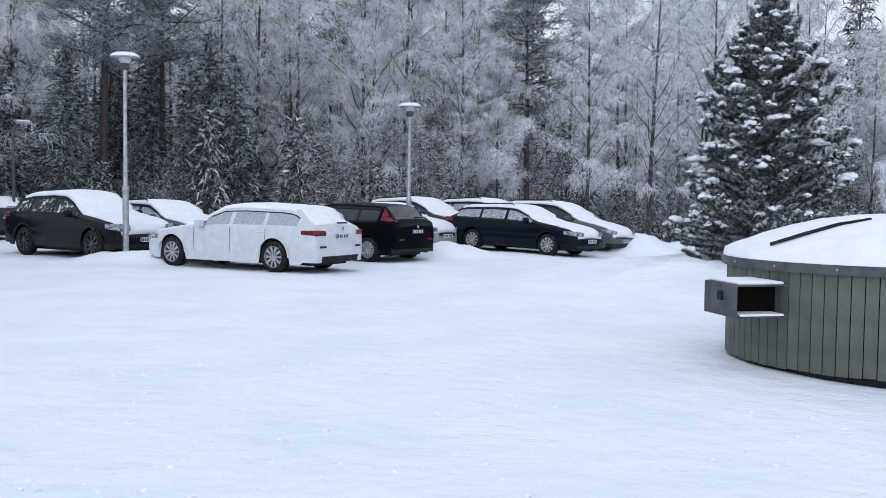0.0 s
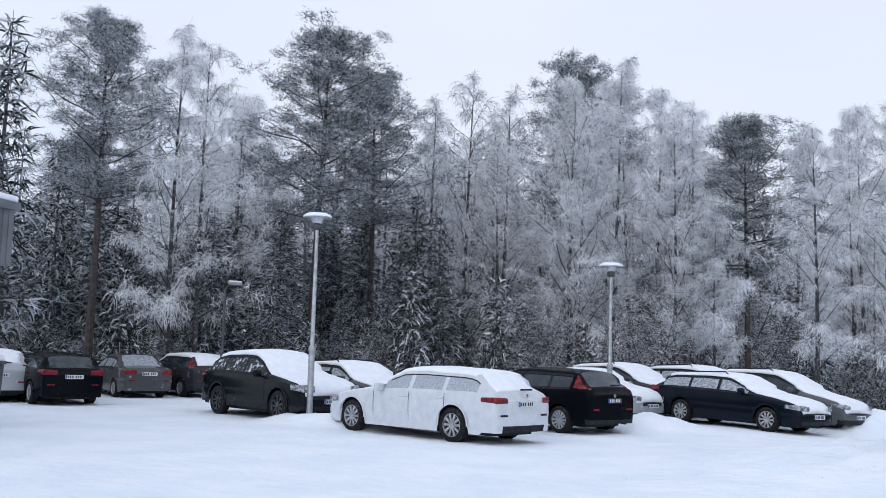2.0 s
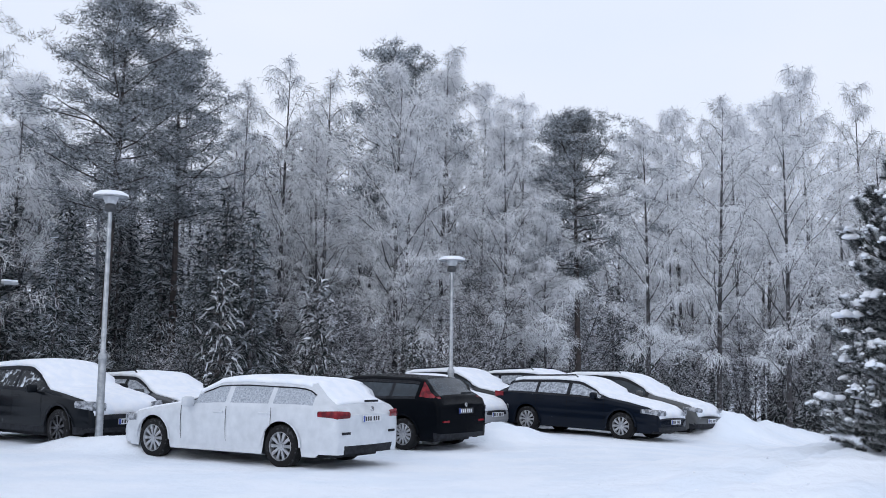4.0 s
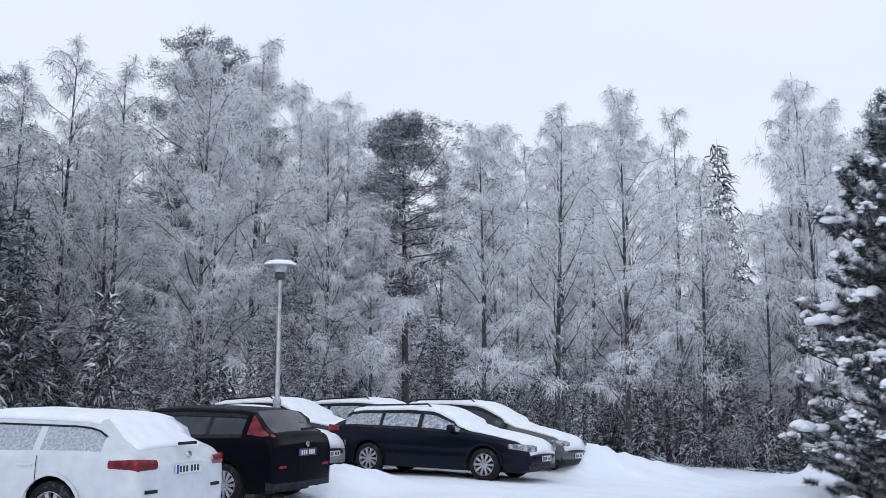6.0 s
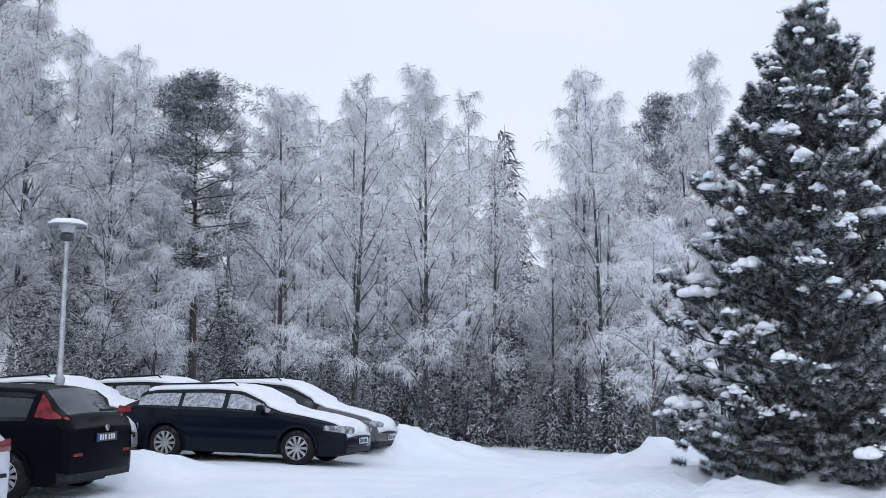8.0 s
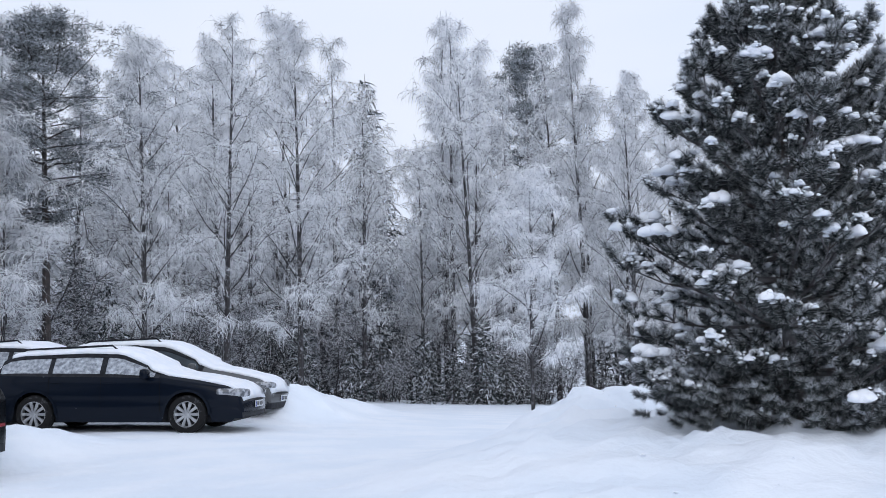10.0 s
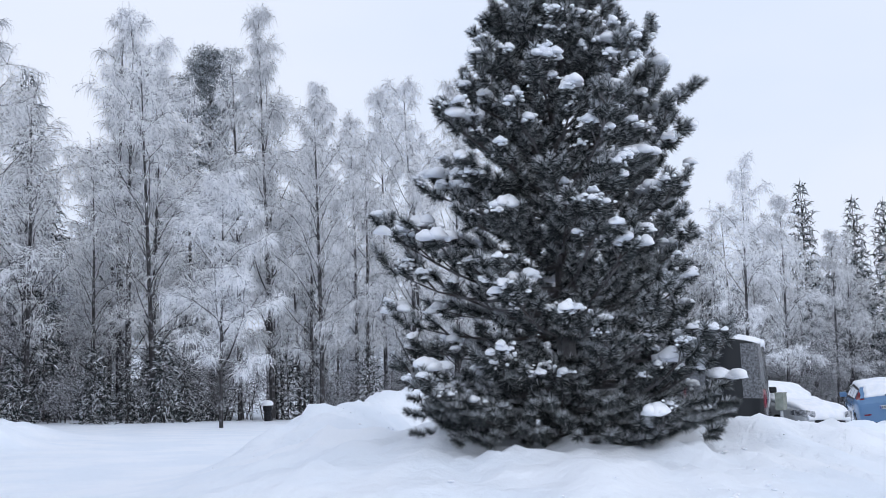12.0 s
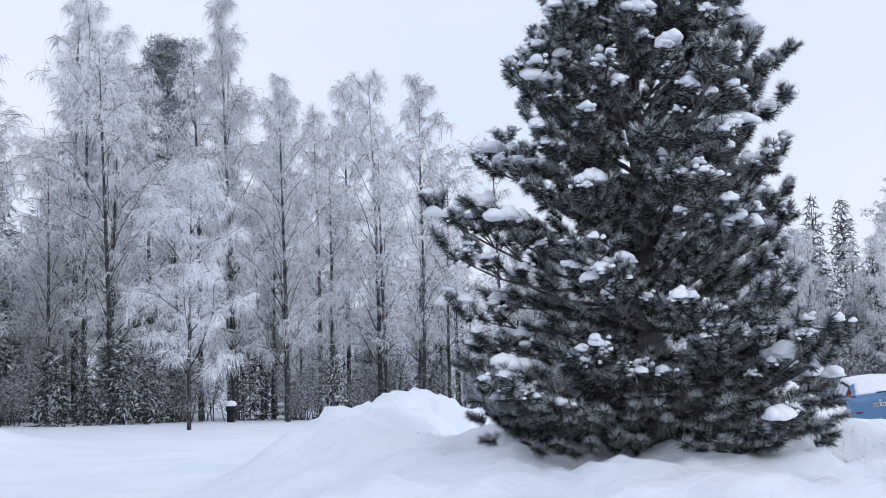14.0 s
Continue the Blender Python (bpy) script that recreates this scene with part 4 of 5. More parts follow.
        ym = sgn * (W + 0.09)
        bm = box_bm(xm - 0.06, xm + 0.07, ym - 0.11, ym + 0.11, curve_at(belt, xm) - 0.02, curve_at(belt, xm) + 0.15, 0.05)
        mirror = part("mirror", bm, body_mat, car, smooth=True)
        part("mirror_foot", box_bm(xm - 0.02, xm + 0.05, min(ym, sgn * W * 0.9), max(ym, sgn * W * 0.9), curve_at(belt, xm) - 0.01, curve_at(belt, xm) + 0.03, 0.01), BLACK_TRIM, mirror)
    # number plates with bars for the lettering
    dark_plate = name == "black_hatchback"
    for xp, zp, sgn in ((x0 - 0.085, spec["plate"][0], -1), (x1 + 0.085, spec["plate"][1], 1)):
        plate = part("number_plate", box_bm(xp - 0.008, xp + 0.008, -0.25, 0.25, zp - 0.055, zp + 0.055, 0.004), PLATE_BAR if dark_plate else PLATE, car, "black number plate" if dark_plate else "white number plate")
        xq = xp + sgn * 0.010
        part("blue_band", box_bm(xq - 0.002, xq + 0.002, sgn * -0.245 if sgn > 0 else 0.205, -0.205 if sgn > 0 else 0.245, zp - 0.05, zp + 0.05), PLATE_BLUE, plate)
        for n in range(6):
            yb = -sgn * (0.17 - 0.062 * n - (0.03 if n > 2 else 0))
            part("plate_bar", box_bm(xq - 0.002, xq + 0.002, yb - 0.018, yb + 0.018, zp - 0.035, zp + 0.035), PLATE if dark_plate else PLATE_BAR, plate)
    for sgn in (1, -1):  # dark trim line along the top of the side windows
        b = Bag()
        line = [r_[NL + NG - 2] for x, r_ in zip(xs, rows) if spec["side"][0][0] - 0.02 < x < spec["side"][-1][1] + 0.12 and curve_at(top, x) - curve_at(belt, x) > 0.10]
        if len(line) > 3:
            b.tube([(px, sgn * (py + 0.004), pz) for px, py, pz in line[::3] + line[-1:]], [0.013] * len(line[::3] + line[-1:]), 5)
            part("window_trim", b.pair(), BLACK_TRIM, car)
        yr = sgn * wid(x0) * 0.86
        part("reflector", box_bm(x0 - 0.045, x0 + 0.02, min(yr, yr - sgn * 0.20), max(yr, yr - sgn * 0.20), 0.56, 0.60, 0.006), BLACK_TRIM if spec is WAGON else RED_LAMP, car)
    if spec.get("wiper"):
        xw, zw = spec["wiper"]
        part("rear_wiper", box_bm(xw - 0.05, xw - 0.02, -0.30, 0.05, zw, zw + 0.035, 0.008), BLACK_TRIM, car)
    if spec.get("rails"):
        for sgn in (1, -1):
            b = Bag()
            xa, xb = spec["rails"]
            y = sgn * W * 0.66
            b.tube([(xa, y, curve_at(top, xa) - 0.03), (xa - 0.1, y, curve_at(top, xa) + 0.045), (xb + 0.1, y, curve_at(top, xb) + 0.045), (xb, y, curve_at(top, xb) - 0.03)], [0.018] * 4, 6)
            part("roof_rail", b.pair(), BLACK_TRIM, car)
    if spec.get("badge"):
        xb_, zb_ = spec["badge"]
        part("badge", lathe([(0.001, -0.012), (0.042, -0.010), (0.045, 0.0)], 16), CHROME, car, at=pose(xb_, 0, zb_, 0, 90, 0))
    return car


WAGON = dict(W=1.86, wb=2.97, fo=0.86, ro=1.08, r=0.345, ws=(0.86, 0.05), rw=(-1.95, -2.42), doors=(0.78, -0.28, -1.28), handles=(-0.10, -1.12),
             side=((-2.10, -1.28), (-1.18, -0.33), (-0.22, 0.62)), plate=(0.80, 0.45), wiper=(-2.50, 1.06), badge=(-2.645, 0.955), top=[(-2.56, 0.88), (-2.50, 0.98), (-2.42, 1.04), (-1.95, 1.385), (-1.75, 1.43), (-0.6, 1.475), (-0.1, 1.455), (0.05, 1.43), (0.86, 1.01), (1.4, 0.94), (2.0, 0.83), (2.25, 0.72), (2.345, 0.58)],
             belt=[(-2.6, 0.98), (0.9, 0.94), (2.4, 0.70)],
             zones=dict(tail_light=(-2.8, -2.22, 0.54, 1.2, 0.80, 0.93), headlight=(1.95, 2.6, 0.45, 1.2, 0.58, 0.74), grille=(2.2, 2.6, 0.0, 0.40, 0.45, 0.72), bumper=(-2.8, -2.3, 0.0, 0.68, 0.2, 0.37)))
SUV = dict(W=1.94, wb=2.90, fo=0.90, ro=1.02, r=0.375, sill=0.27, clad=True, ws=(0.98, 0.22), rw=(-1.70, -2.25), doors=(0.86, -0.22, -1.15), handles=(-0.05, -1.02),
           side=((-1.85, -1.25), (-1.15, -0.25), (-0.14, 0.78)), plate=(0.95, 0.52), top=[(-2.47, 0.95), (-2.38, 1.10), (-2.25, 1.18), (-1.70, 1.58), (-1.3, 1.66), (-0.4, 1.71), (0.1, 1.69), (0.22, 1.65), (0.98, 1.17), (1.5, 1.10), (2.05, 0.98), (2.28, 0.86), (2.35, 0.66)],
           belt=[(-2.5, 1.12), (0.9, 1.06), (2.4, 0.84)],
           zones=dict(tail_light=(-2.8, -2.1, 0.5, 1.2, 0.98, 1.12), headlight=(1.95, 2.6, 0.52, 1.2, 0.72, 0.90), grille=(2.2, 2.6, 0.0, 0.62, 0.56, 0.80), bumper=(-2.6, 2.8, 0.0, 1.2, 0.2, 0.40)))
HATCH = dict(W=1.84, wb=2.64, fo=0.88, ro=0.82, r=0.315, ws=(1.02, 0.28), rw=(-1.66, -2.02), doors=(0.92, -0.12, -0.98), handles=(0.05, -0.85),
             side=((-1.60, -1.02), (-0.94, -0.12), (-0.02, 0.80)), plate=(0.78, 0.45), wiper=(-2.10, 1.11), badge=(-2.225, 0.90), top=[(-2.14, 0.93), (-2.10, 1.03), (-2.02, 1.10), (-1.66, 1.42), (-1.45, 1.46), (-0.4, 1.50), (0.15, 1.48), (0.28, 1.45), (1.02, 1.03), (1.5, 0.96), (1.95, 0.83), (2.15, 0.70), (2.20, 0.55)],
             belt=[(-2.2, 1.03), (0.9, 0.96), (2.3, 0.72)],
             zones=dict(tail_light=(-2.06, -1.70, 0.68, 1.2, 1.04, 1.38), headlight=(1.75, 2.5, 0.5, 1.2, 0.60, 0.78), grille=(2.05, 2.5, 0.0, 0.50, 0.30, 0.55), bumper=(-2.5, -2.0, 0.0, 1.2, 0.2, 0.36)))
ESTATE = dict(W=1.83, wb=2.69, fo=0.93, ro=1.07, r=0.325, ws=(0.98, 0.18), rw=(-1.85, -2.25), doors=(0.88, -0.16, -1.08), handles=(0.0, -0.95), rails=(0.0, -1.75),
              side=((-1.98, -1.12), (-1.04, -0.20), (-0.10, 0.76)), plate=(0.80, 0.47), top=[(-2.42, 0.86), (-2.36, 0.98), (-2.25, 1.05), (-1.85, 1.36), (-1.65, 1.41), (-0.5, 1.47), (0.05, 1.45), (0.18, 1.42), (0.98, 1.02), (1.5, 0.95), (2.0, 0.83), (2.2, 0.72), (2.275, 0.56)],
              belt=[(-2.5, 0.99), (0.9, 0.94), (2.4, 0.71)],
              zones=dict(tail_light=(-2.7, -2.1, 0.45, 1.2, 0.84, 0.99), headlight=(1.85, 2.6, 0.48, 1.2, 0.60, 0.74), grille=(2.15, 2.6, 0.0, 0.46, 0.52, 0.73), bumper=(2.15, 2.6, 0.0, 0.75, 0.2, 0.36)))
CROSS = dict(W=1.88, wb=2.77, fo=0.92, ro=0.96, r=0.36, sill=0.25, clad=True, ws=(1.12, 0.25), rw=(-1.70, -2.15), doors=(0.92, -0.16, -1.10), handles=(0.0, -0.95), rails=(0.0, -1.6),
             side=((-1.85, -1.15), (-1.06, -0.20), (-0.10, 0.85)), plate=(0.85, 0.50), top=[(-2.34, 0.95), (-2.28, 1.06), (-2.15, 1.14), (-1.70, 1.50), (-1.45, 1.56), (-0.4, 1.62), (0.1, 1.60), (0.25, 1.56), (1.12, 1.12), (1.6, 1.04), (2.05, 0.93), (2.22, 0.82), (2.305, 0.62)],
             belt=[(-2.4, 1.08), (0.9, 1.02), (2.4, 0.80)],
             zones=dict(tail_light=(-2.6, -2.0, 0.45, 1.2, 0.92, 1.06), headlight=(1.95, 2.6, 0.55, 1.2, 0.70, 0.82), grille=(2.15, 2.6, 0.0, 0.55, 0.58, 0.82), bumper=(2.1, 2.6, 0.0, 1.2, 0.2, 0.42)))
SEDAN = dict(W=1.72, wb=2.62, fo=0.85, ro=0.98, r=0.305, ws=(0.95, 0.25), rw=(-0.95, -1.60), doors=(0.86, -0.12, -0.95), handles=(0.05, -0.80),
             side=((-1.20, -0.92), (-0.84, -0.12), (-0.02, 0.74)), plate=(0.80, 0.45), top=[(-2.29, 0.86), (-2.22, 0.98), (-1.60, 1.06), (-0.95, 1.40), (-0.4, 1.44), (0.15, 1.43), (0.25, 1.41), (0.95, 1.0), (1.5, 0.93), (1.95, 0.80), (2.1, 0.68), (2.16, 0.55)],
             belt=[(-2.3, 0.98), (0.9, 0.93), (2.3, 0.70)],
             zones=dict(tail_light=(-2.5, -2.1, 0.42, 1.2, 0.76, 0.93), headlight=(1.75, 2.5, 0.48, 1.2, 0.58, 0.72), grille=(2.0, 2.5, 0.0, 0.4, 0.45, 0.62)))
VAN = dict(tumble=0.09, W=2.05, wb=3.45, fo=0.95, ro=1.0, r=0.345, sill=0.32, ws=(2.05, 1.35), rw=(-2.9, -2.95), doors=(1.3, 0.35, -2.3), handles=(0.45, -0.6), side=((0.45, 1.25), (1.3, 1.75)), plate=(0.75, 0.5),
           top=[(-2.73, 2.45), (-2.6, 2.56), (0.9, 2.58), (1.35, 2.46), (2.05, 1.38), (2.45, 1.12), (2.62, 0.95), (2.68, 0.6)], belt=[(-2.8, 1.30), (1.9, 1.25), (2.7, 0.95)],
           zones=dict(tail_light=(-3.0, -2.6, 0.86, 1.2, 0.85, 1.35), headlight=(2.3, 2.9, 0.6, 1.2, 0.8, 1.0), rear_window=(-3.0, -2.65, 0.05, 0.86, 1.12, 2.30), bumper=(-3.0, -2.6, 0.0, 1.2, 0.2, 0.55)))


def parked(x, y, heading, roll=0.0):
    """Pose of a car whose nose points by heading degrees to the right of +y."""
    h = radians(heading)
    cx, cy = math.sin(h), math.cos(h)
    zf, zb = lie(x + 1.3 * cx, y + 1.3 * cy), lie(x - 1.3 * cx, y - 1.3 * cy)
    zl, zr = lie(x - 0.8 * cy, y + 0.8 * cx), lie(x + 0.8 * cy, y - 0.8 * cx)
    f = Vector((2.6 * cx, 2.6 * cy, zf - zb)).normalized()
    l = Vector((-1.6 * cy, 1.6 * cx, zl - zr)).normalized()
    u = f.cross(l).normalized()
    l = u.cross(f)
    r = Matrix((f, l, u)).transposed().to_4x4()
    return Matrix.Translation((x, y, (zf + zb) / 2 - 0.012)) @ r


ALL = ("roof", "hood", "windshield", "rear_glass")
WHITE_PAINT = paint("snow_dusted_white_paint", (0.55, 0.58, 0.62), (0.66, 0.69, 0.73), 0.35, 0.75, 0.35, 0.0)
make_car("white_estate_car", "white estate car dusted with snow, frosted windows", parked(-3.42, 23.78, -58), WAGON, WHITE_PAINT, GLASS_DUSTED, ALL, RIM, 10, depth=0.022, frame_mat=WHITE_PAINT)
make_car("dark_suv", "dark grey SUV with snow on roof and bonnet", parked(-8.12, 27.16, 127), SUV, paint("dark_grey_paint", (0.008, 0.010, 0.013), lo=0.7, hi=0.95, spec=0.12), GLASS_SPECK, ALL, RIM_DARK, 9)
make_car("black_hatchback", "black hatchback with snow-free roof and red lamps", parked(-1.35, 27.35, -54), HATCH, paint("black_paint", (0.003, 0.004, 0.006), (0.006, 0.008, 0.012), rough=0.25, spec=0.04), GLASS_DARK, (), RIM, 12)
make_car("dark_blue_estate_car", "dark blue estate car with snowy roof and frosted windows", parked(3.74, 31.6, 128), ESTATE, paint("dark_blue_paint", (0.005, 0.008, 0.015), lo=0.70, hi=1.0, spec=0.12), GLASS_FROST, ALL, RIM, 10)
make_car("grey_crossover", "grey crossover with snow on roof and bonnet", parked(5.15, 33.75, 128), CROSS, paint("grey_paint", (0.10, 0.105, 0.11), lo=0.65), GLASS_DARK, ALL, RIM, 5)
make_car("grey_estate_car", "grey estate car under snow with frosted windows", parked(-6.6, 29.1, 127), ESTATE, paint("mid_grey_paint", (0.06, 0.064, 0.07)), GLASS_FROST, ALL, RIM, 10)
make_car("dark_crossover", "dark crossover under snow behind the black hatchback", parked(0.62, 35.4, 128), CROSS, paint("anthracite_paint", (0.025, 0.027, 0.03)), GLASS_DARK, ALL, RIM, 5)
make_car("silver_sedan", "small snowed-over sedan behind the black hatchback", parked(-0.37, 33.0, 128), SEDAN, paint("silver_paint", (0.30, 0.31, 0.33)), GLASS_FROST, ALL, RIM, 5)
make_car("snowy_crossover", "crossover with thick snow on its roof", parked(3.04, 36.1, 128), CROSS, paint("grey_green_paint", (0.12, 0.13, 0.13)), GLASS_FROST, ALL, RIM, 5)
make_car("black_estate_car", "black estate car seen from behind, little snow", parked(-16.2, 29.6, -47), ESTATE, paint("black_paint_b", (0.004, 0.005, 0.007), (0.03, 0.034, 0.042), rough=0.25, spec=0.06), GLASS_DARK, (), RIM, 5)
make_car("grey_sedan", "grey sedan with red tail lamps seen from behind", parked(-16.35, 34.4, -46), SEDAN, paint("warm_grey_paint", (0.075, 0.078, 0.082)), GLASS_FROST, (), RIM, 5)
make_car("dark_hatchback", "dark grey hatchback with a snowy roof", parked(-14.95, 36.1, -52), HATCH, paint("slate_paint", (0.03, 0.033, 0.038)), GLASS_DARK, ("roof", "rear_glass"), RIM, 5)
make_car("pale_hatchback", "pale hatchback mostly hidden behind the building", parked(-18.3, 29.4, -47), HATCH, paint("pale_paint", (0.45, 0.47, 0.5)), GLASS_FROST, ALL, RIM, 5)
make_car("van", "dark grey panel van with frosted rear doors", parked(23.4, 24.85, 70), VAN, paint("van_grey_paint", (0.022, 0.024, 0.027), lo=0.72, hi=0.95), GLASS_FROST, ("roof",), RIM, 5, rear_glass=GLASS_RIMED)
make_car("snowy_silver_car", "silver car with bonnet buried under snow", parked(26.4, 24.8, 210), HATCH, paint("silver_paint_b", (0.42, 0.44, 0.46), lo=0.4), GLASS_SNOWY, ALL, RIM, 5, depth=0.09)
make_car("blue_hatchback", "light blue hatchback with snow on roof and tailgate", parked(32.4, 23.3, 70), HATCH, paint("light_blue_paint", (0.14, 0.25, 0.42), lo=0.66, hi=0.95), GLASS_SNOWY, ALL, RIM, 5)
make_car("grey_hatchback", "grey car with snow cover behind a snow bank", parked(35.1, 21.4, 67), CROSS, paint("grey_paint_c", (0.12, 0.125, 0.13)), GLASS_SNOWY, ALL, RIM, 5)
make_car("white_hatchback", "white car with frosted windows behind a snow bank", parked(29.3, 19.9, 69), HATCH, paint("white_paint_c", (0.55, 0.57, 0.6)), GLASS_FROST, ALL, RIM, 5)

# ---------------------------------------------------------------- lamps, signs, bins


def street_lamp(x, y, h, label):
    lamp = thing("street_lamp", pose(x, y, height(x, y) - 0.05), label, "street lamp", "mushroom street lamps")
    part("pole", lathe([(0.075, 0), (0.075, 1.55), (0.07, 1.58), (0.052, 1.62), (0.042, h - 0.42), (0.042, h - 0.32)], 14), GALV, lamp, smooth=True)
    part("collar", lathe([(0.078, 1.50), (0.090, 1.52), (0.090, 1.60), (0.06, 1.64)], 14), GALV, lamp)
    part("lamp_body", lathe([(0.045, h - 0.36), (0.11, h - 0.34), (0.11, h - 0.22), (0.075, h - 0.20), (0.06, h - 0.12)], 16), DARK_STEEL, lamp, smooth=True)
    part("diffuser", lathe([(0.10, h - 0.20), (0.14, h - 0.10), (0.145, h - 0.06)], 18), LAMP_GLASS, lamp, smooth=True)
    part("shade", lathe([(0.33, h - 0.075), (0.345, h - 0.06), (0.30, h - 0.025), (0.16, h + 0.0), (0.001, h + 0.01)], 28), GALV, lamp, smooth=True)
    part("snow_cap", lathe([(0.34, h - 0.05), (0.335, h - 0.01), (0.24, h + 0.045), (0.10, h + 0.06), (0.001, h + 0.06)], 28), SNOW_FRESH, lamp, "cap of snow", smooth=True)
    return lamp


street_lamp(-6.6, 25.2, 4.75, "mushroom lamp on a galvanised pole, snow on its shade")
street_lamp(0.18, 31.31, 4.45, "mushroom lamp on a galvanised pole behind parked cars")


def arm_lamp(x, y, h, yaw, reach, label):
    lamp = thing("road_lamp", pose(x, y, height(x, y) - 0.05, 0, 0, yaw), label, "street lamp", "slim road lamps")
    b = Bag()
    b.tube([(0, 0, 0), (0, 0, h * 0.6), (0, 0, h - 0.1), (reach * 0.3, 0, h), (reach, 0, h + 0.12)], [0.06, 0.05, 0.04, 0.03, 0.025], 8)
    part("pole", b.pair(), DARK_STEEL, lamp, smooth=True)
    part("lamp_head", box_bm(reach - 0.1, reach + 0.42, -0.09, 0.09, h + 0.08, h + 0.18, 0.04), GALV, lamp)
    part("snow_cap", box_bm(reach - 0.08, reach + 0.40, -0.08, 0.08, h + 0.181, h + 0.235, 0.025), SNOW_FRESH, lamp)
    return lamp


arm_lamp(-13.3, 35.3, 3.9, 60, 0.25, "slim steel road lamp in front of the wood")
arm_lamp(-5.25, 48.6, 7.1, 150, 0.35, "slim steel road lamp among frosted trees")
arm_lamp(23.0, 60.9, 10.4, 30, 0.5, "slim dark road lamp on the snowy verge")
arm_lamp(96.0, 36.4, 8.6, 10, 1.4, "road lamp with long arm before the far trees")


def round_sign(x, y, z_sign):
    s = thing("path_sign", pose(x, y, height(x, y), 0, 0, 8), "blue round path sign with small plate on post", "traffic sign")
    part("post", lathe([(0.03, -0.1), (0.03, z_sign + 0.35)], 8), GALV, s)
    part("sign_disc", lathe([(0.001, -0.045), (0.25, -0.045), (0.26, -0.035), (0.25, -0.03)], 28, "y"), SIGN_BLUE, s, at=pose(0, 0, z_sign))
    for dx, hh in ((-0.07, 0.24), (0.07, 0.18)):
        part("symbol", box_bm(dx - 0.035, dx + 0.035, -0.052, -0.047, z_sign - hh / 2, z_sign + hh / 2, 0.0), SIGN_WHITE, s)
    part("sub_plate", box_bm(-0.18, 0.18, -0.045, -0.033, z_sign - 0.58, z_sign - 0.38, 0.004), SIGN_BLUE, s)
    part("symbol", box_bm(-0.12, 0.12, -0.050, -0.046, z_sign - 0.53, z_sign - 0.47), SIGN_WHITE, s)


round_sign(-8.3, 46.4, 2.15)


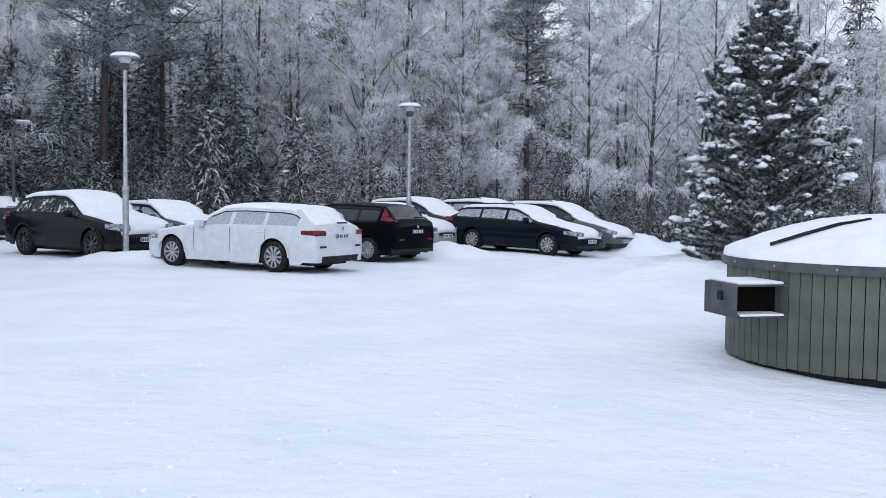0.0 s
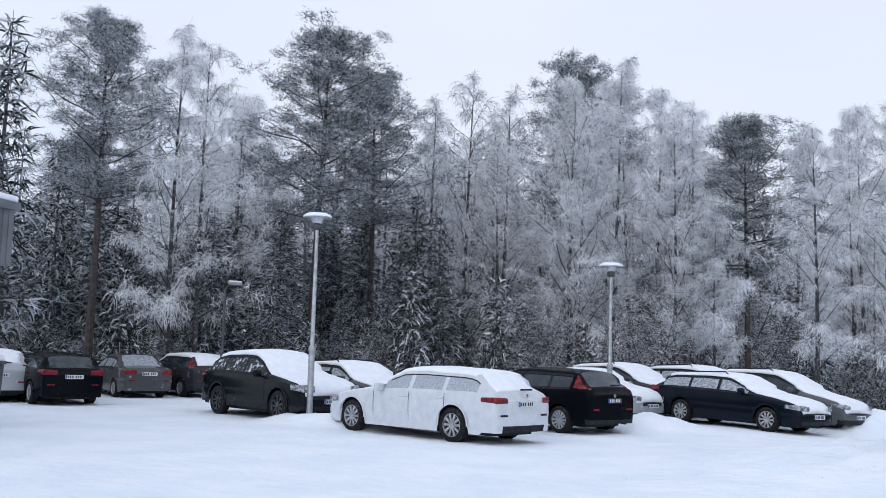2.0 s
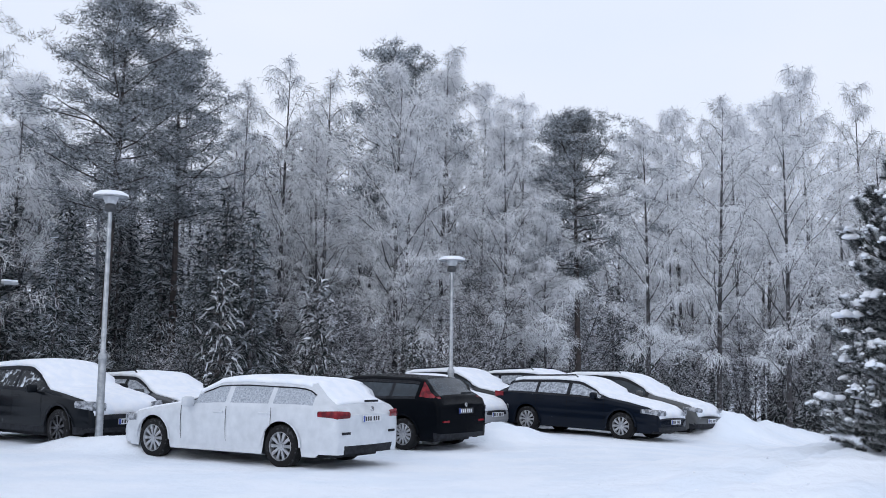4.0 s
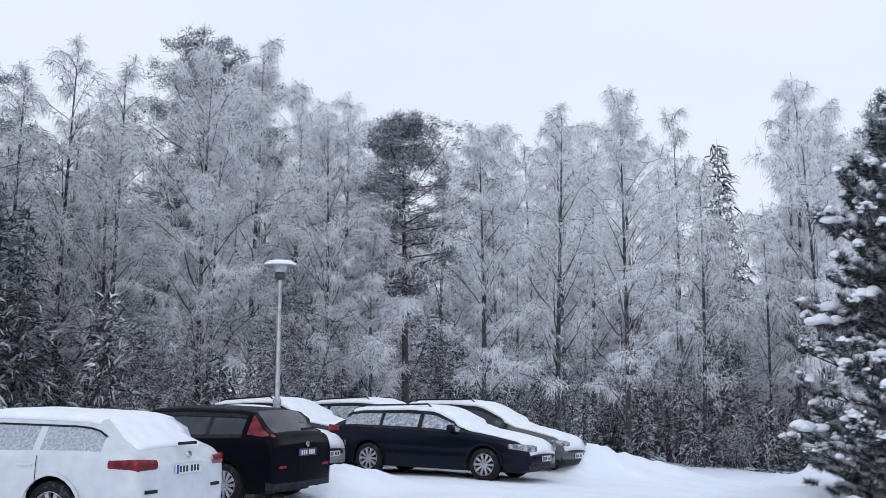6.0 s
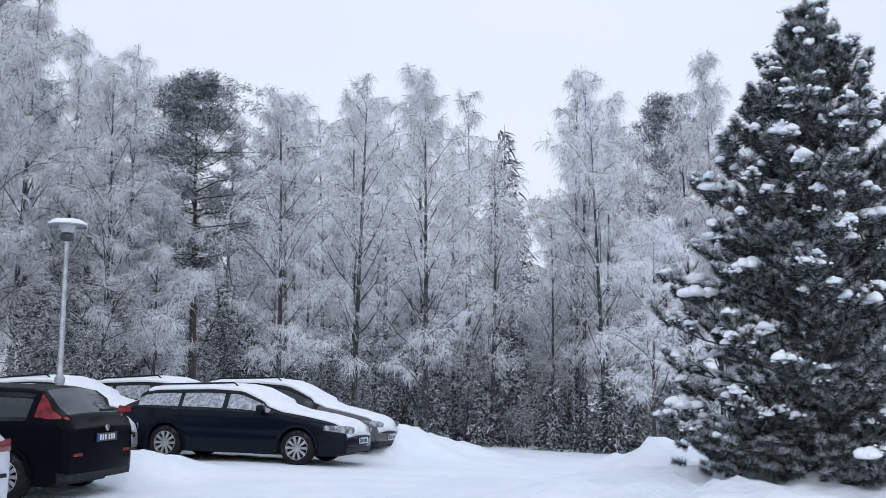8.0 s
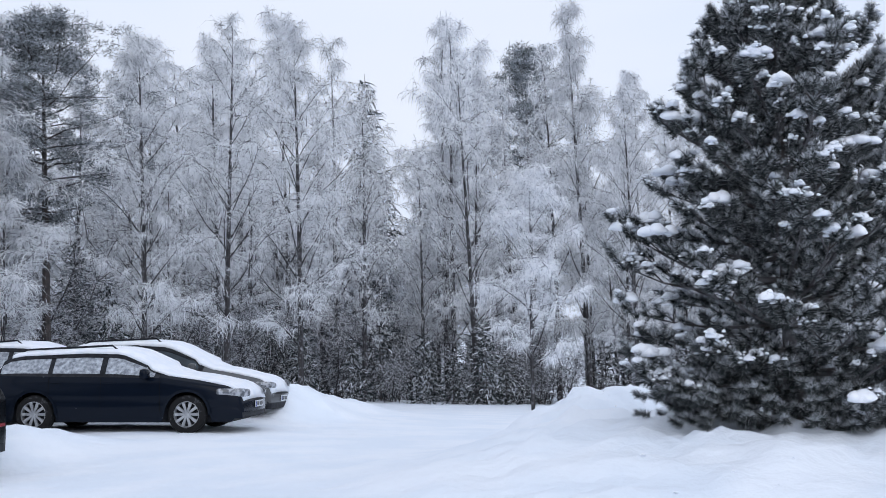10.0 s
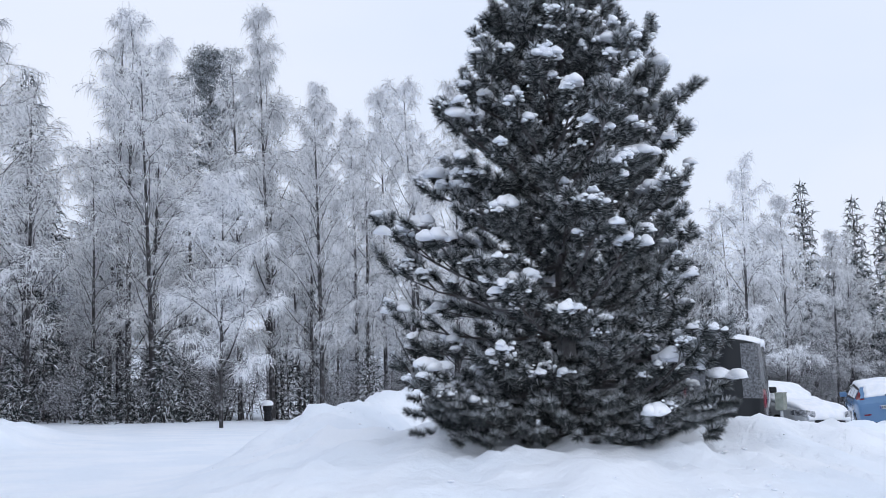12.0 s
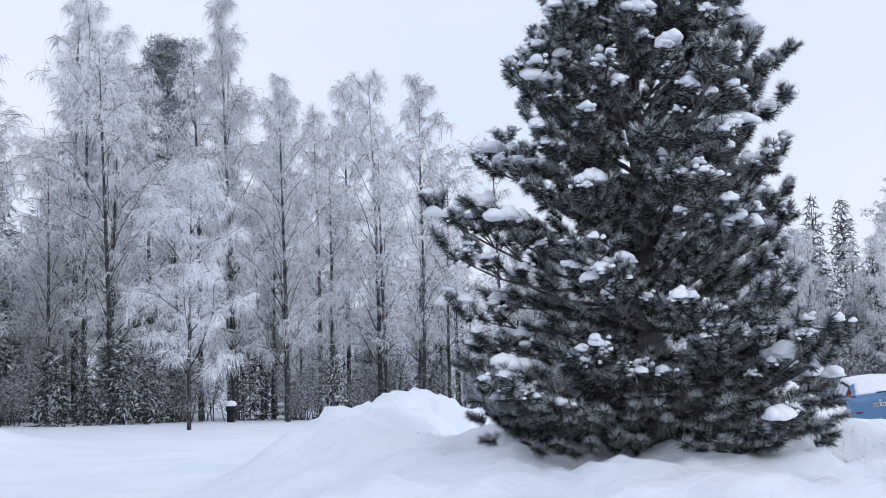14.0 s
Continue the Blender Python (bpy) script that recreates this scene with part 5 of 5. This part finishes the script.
def waste_container():
    cx, cy, r, h = 5.36, 11.55, 1.60, 1.12
    z0 = height(cx, cy) - 0.02
    ob = thing("waste_container", pose(cx, cy, z0), "round waste container clad in green-grey boards, snowy lid", "waste container")
    part("drum", lathe([(r - 0.10, -0.1), (r - 0.10, 0.16), (r - 0.035, 0.17), (r - 0.035, h)], 64), DARK_GAP, ob, smooth=True)
    part("plinth", lathe([(r - 0.12, 0.0), (r - 0.075, 0.01), (r - 0.075, 0.17), (r - 0.10, 0.18)], 64), BLACK_TRIM, ob, smooth=True)
    n = 82
    w = 2 * math.pi * r / n / 2 - 0.004
    me = bpy.data.meshes.new("board")
    bm = box_bm(-0.022, 0.0, -w, w, 0.13, h - 0.01, 0.005)
    bm.to_mesh(me)
    bm.free()
    me.materials.append(BOARD)
    for k in range(n):
        a = 2 * math.pi * k / n
        part("board", me, None, ob, at=pose(r * math.cos(a), r * math.sin(a), random.uniform(-0.006, 0.006), 0, 0, math.degrees(a)))
    part("rim", lathe([(r + 0.01, h - 0.03), (r + 0.05, h - 0.03), (r + 0.055, h + 0.065), (r - 0.02, h + 0.07)], 64), DARK_STEEL, ob, "dark steel rim band", smooth=False)
    for k in range(16):
        a = 2 * math.pi * k / 16 + 0.1
        part("bolt", lathe([(0.001, 0.010), (0.012, 0.008), (0.014, 0.0)], 8), GALV, ob, at=pose((r + 0.054) * math.cos(a), (r + 0.054) * math.sin(a), h + 0.02, 0, 90, math.degrees(a)))
    part("lid", lathe([(r + 0.03, h + 0.06), (r * 0.8, h + 0.20), (r * 0.4, h + 0.38), (0.001, h + 0.44)], 48), DARK_STEEL, ob, smooth=True)
    v, f = [], []
    prof = [(r + 0.045, h + 0.062), (r + 0.03, h + 0.12), (r * 0.93, h + 0.20), (r * 0.8, h + 0.29), (r * 0.6, h + 0.41), (r * 0.4, h + 0.48), (r * 0.2, h + 0.52), (0.001, h + 0.53)]
    for i, (rr, zz) in enumerate(prof):
        for k in range(72):
            a = 2 * math.pi * k / 72
            p = Vector((rr * math.cos(a), rr * math.sin(a), zz))
            v.append((p.x, p.y, zz + (0.035 * noise.noise(p * 2.2) + 0.012 * noise.noise(p * 7) if i else 0)))
    for i in range(len(prof) - 1):
        for k in range(72):
            a, b = i * 72 + k, i * 72 + (k + 1) % 72
            f.append((a, b, b + 72, a + 72))
    part("snow_cover", (v, f), SNOW_FRESH, ob, "thick snow on the lid", smooth=True)
    # bent lid flap edge that shows through the snow
    b = Bag()
    a0 = radians(205)
    pts = [(r * rr * math.cos(a0 + da), r * rr * math.sin(a0 + da), h + zz) for rr, da, zz in ((0.93, -0.10, 0.22), (0.78, 0.05, 0.33), (0.60, 0.22, 0.43), (0.42, 0.5, 0.49))]
    b.tube(pts, [0.018, 0.02, 0.02, 0.014], 5)
    part("lid_hinge", b.pair(), BLACK_TRIM, ob)
    # filling hatch: a steel chute on the side, open at its near end
    hatch = part("hatch", box_bm(0.0, 0.62, 0.30, 0.315, -0.15, 0.17, 0.004), DARK_STEEL, ob, "grey steel filling hatch, open at one end",
                 at=pose(-1.62, -1.02, 0.80, 0, 0, 101))
    part("hatch_top", box_bm(0.0, 0.62, -0.25, 0.30, 0.155, 0.17, 0.003), DARK_STEEL, hatch)
    part("hatch_floor", box_bm(0.0, 0.62, -0.25, 0.30, -0.15, -0.135, 0.003), DARK_STEEL, hatch)
    part("hatch_back", box_bm(0.62, 0.635, -0.25, 0.315, -0.15, 0.17, 0.003), DARK_STEEL, hatch)
    part("hatch_inside", box_bm(0.25, 0.27, -0.25, 0.30, -0.135, 0.155), DARK_GAP, hatch)
    part("latch", box_bm(0.26, 0.34, 0.315, 0.335, 0.0, 0.09, 0.006), BLACK_TRIM, hatch)
    part("snow_strip", box_bm(0.02, 0.61, -0.2, 0.28, 0.171, 0.20, 0.012), SNOW_FRESH, hatch)
    part("snow_strip", box_bm(0.0, 0.24, -0.2, 0.27, -0.134, -0.11, 0.01), SNOW_FRESH, hatch)
    return ob


waste_container()

# building corner at the side of the car park
house = thing("service_building", pose(-11.9, 20.65, -0.05), "white rendered building with grey fascia and snowy roof", "building")
part("wall", box_bm(-9, 0, -8, 0, 0, 3.30), WALL_WHITE, house)
fascia = part("fascia", box_bm(-9.2, 0.22, -8.2, 0.2, 3.30, 4.55, 0.01), CLAD_GREY, house)
for k in range(44):
    part("seam", box_bm(0.221, 0.236, -8.15 + 0.19 * k - 0.012, -8.15 + 0.19 * k + 0.012, 3.31, 4.45), CLAD_GREY, fascia)
part("roof_edge", box_bm(-9.3, 0.30, -8.3, 0.28, 4.45, 4.62, 0.01), CLAD_GREY, house)
part("snow_cover", box_bm(-9.28, 0.27, -8.28, 0.25, 4.62, 4.76, 0.05), SNOW_FRESH, house, "snow on the roof")

wheelie = thing("wheeled_bin", pose(-12.42, 21.3, height(-12.42, 21.3) - 0.02, 0, 0, 20), "dark plastic wheeled bin with snow on lid", "waste bin")
bm = box_bm(-0.29, 0.29, -0.36, 0.36, 0.06, 1.25, 0.03)
for v in bm.verts:
    v.co.x *= 0.84 + 0.14 * v.co.z
    v.co.y *= 0.84 + 0.14 * v.co.z
part("body", bm, BIN_PLASTIC, wheelie)
part("lid", box_bm(-0.33, 0.33, -0.40, 0.40, 1.25, 1.32, 0.02), BIN_PLASTIC, wheelie)
part("snow_cap", box_bm(-0.31, 0.31, -0.38, 0.38, 1.32, 1.46, 0.06), SNOW_FRESH, wheelie)
for sgn in (1, -1):
    part("wheel", lathe([(0.02, -0.03), (0.10, -0.03), (0.10, 0.03), (0.02, 0.03)], 14, "y"), TYRE, wheelie, at=pose(sgn * 0.22, 0.34, 0.10, 0, 0, 90))

# small meter box on a post
post_box = thing("post_box", pose(19.5, 22.13, -0.9), "grey-green box on a steel post in snow", "meter box")
part("post", lathe([(0.035, -0.3), (0.035, 0.62)], 10), GALV, post_box)
part("box", box_bm(-0.115, 0.115, -0.09, 0.09, 0.64, 0.98, 0.012), BOX_GREEN, post_box)
part("lid", box_bm(-0.125, 0.125, -0.10, 0.10, 0.98, 1.0, 0.004), BOX_GREEN, post_box)

# stump-like post with a round cap of snow on the verge
bollard = thing("snow_capped_post", pose(35.2, 55.0, height(35.2, 55.0)), "dark post with a round cap of snow", "post")
part("post", lathe([(0.20, -0.1), (0.20, 0.55), (0.26, 0.62), (0.24, 0.85)], 12), BLACK_TRIM, bollard)
part("snow_cap", lathe([(0.30, 0.84), (0.32, 0.95), (0.22, 1.08), (0.001, 1.12)], 14), SNOW_FRESH, bollard, smooth=True)


def snow_clods(seed):
    """Crumbs of trodden snow that lie about on the yard."""
    rng = np.random.default_rng(seed)
    bm = bmesh.new()
    bmesh.ops.create_icosphere(bm, subdivisions=1, radius=1)
    iv = np.array([v.co[:] for v in bm.verts])
    faces = [[v.index for v in f.verts] for f in bm.faces]
    bm.free()
    bag = Bag()
    fields = ((-1.8, 6.2, 1.5, 1.3, 420), (2.6, 6.0, 1.0, 1.8, 300), (0.2, 9.0, 2.6, 2.5, 220), (5.0, 17.6, 2.0, 1.0, 150), (8.2, 23.0, 1.6, 0.8, 90))
    for cx, cy, sx, sy, n in fields:
        for x, y in zip(rng.normal(cx, sx, n), rng.normal(cy, sy, n)):
            size = 0.008 + 0.022 * rng.random() ** 3
            v = iv * rng.uniform(0.6, 1.3, (len(iv), 1)) * [size, size * rng.uniform(0.6, 1.4), size * 0.55]
            bag.v.extend(map(tuple, (v + [x, y, height(x, y) + size * 0.1]).tolist()))
            bag.f.extend(tuple(bag.n + i for i in f) for f in faces)
            bag.n += len(iv)
    tagged(new("snow_clods", mesh_of("snow_clods", *bag.pair(), SNOW_FRESH)), "small crumbs of trodden snow on the yard", "snow", kind="stuff")


snow_clods(5)
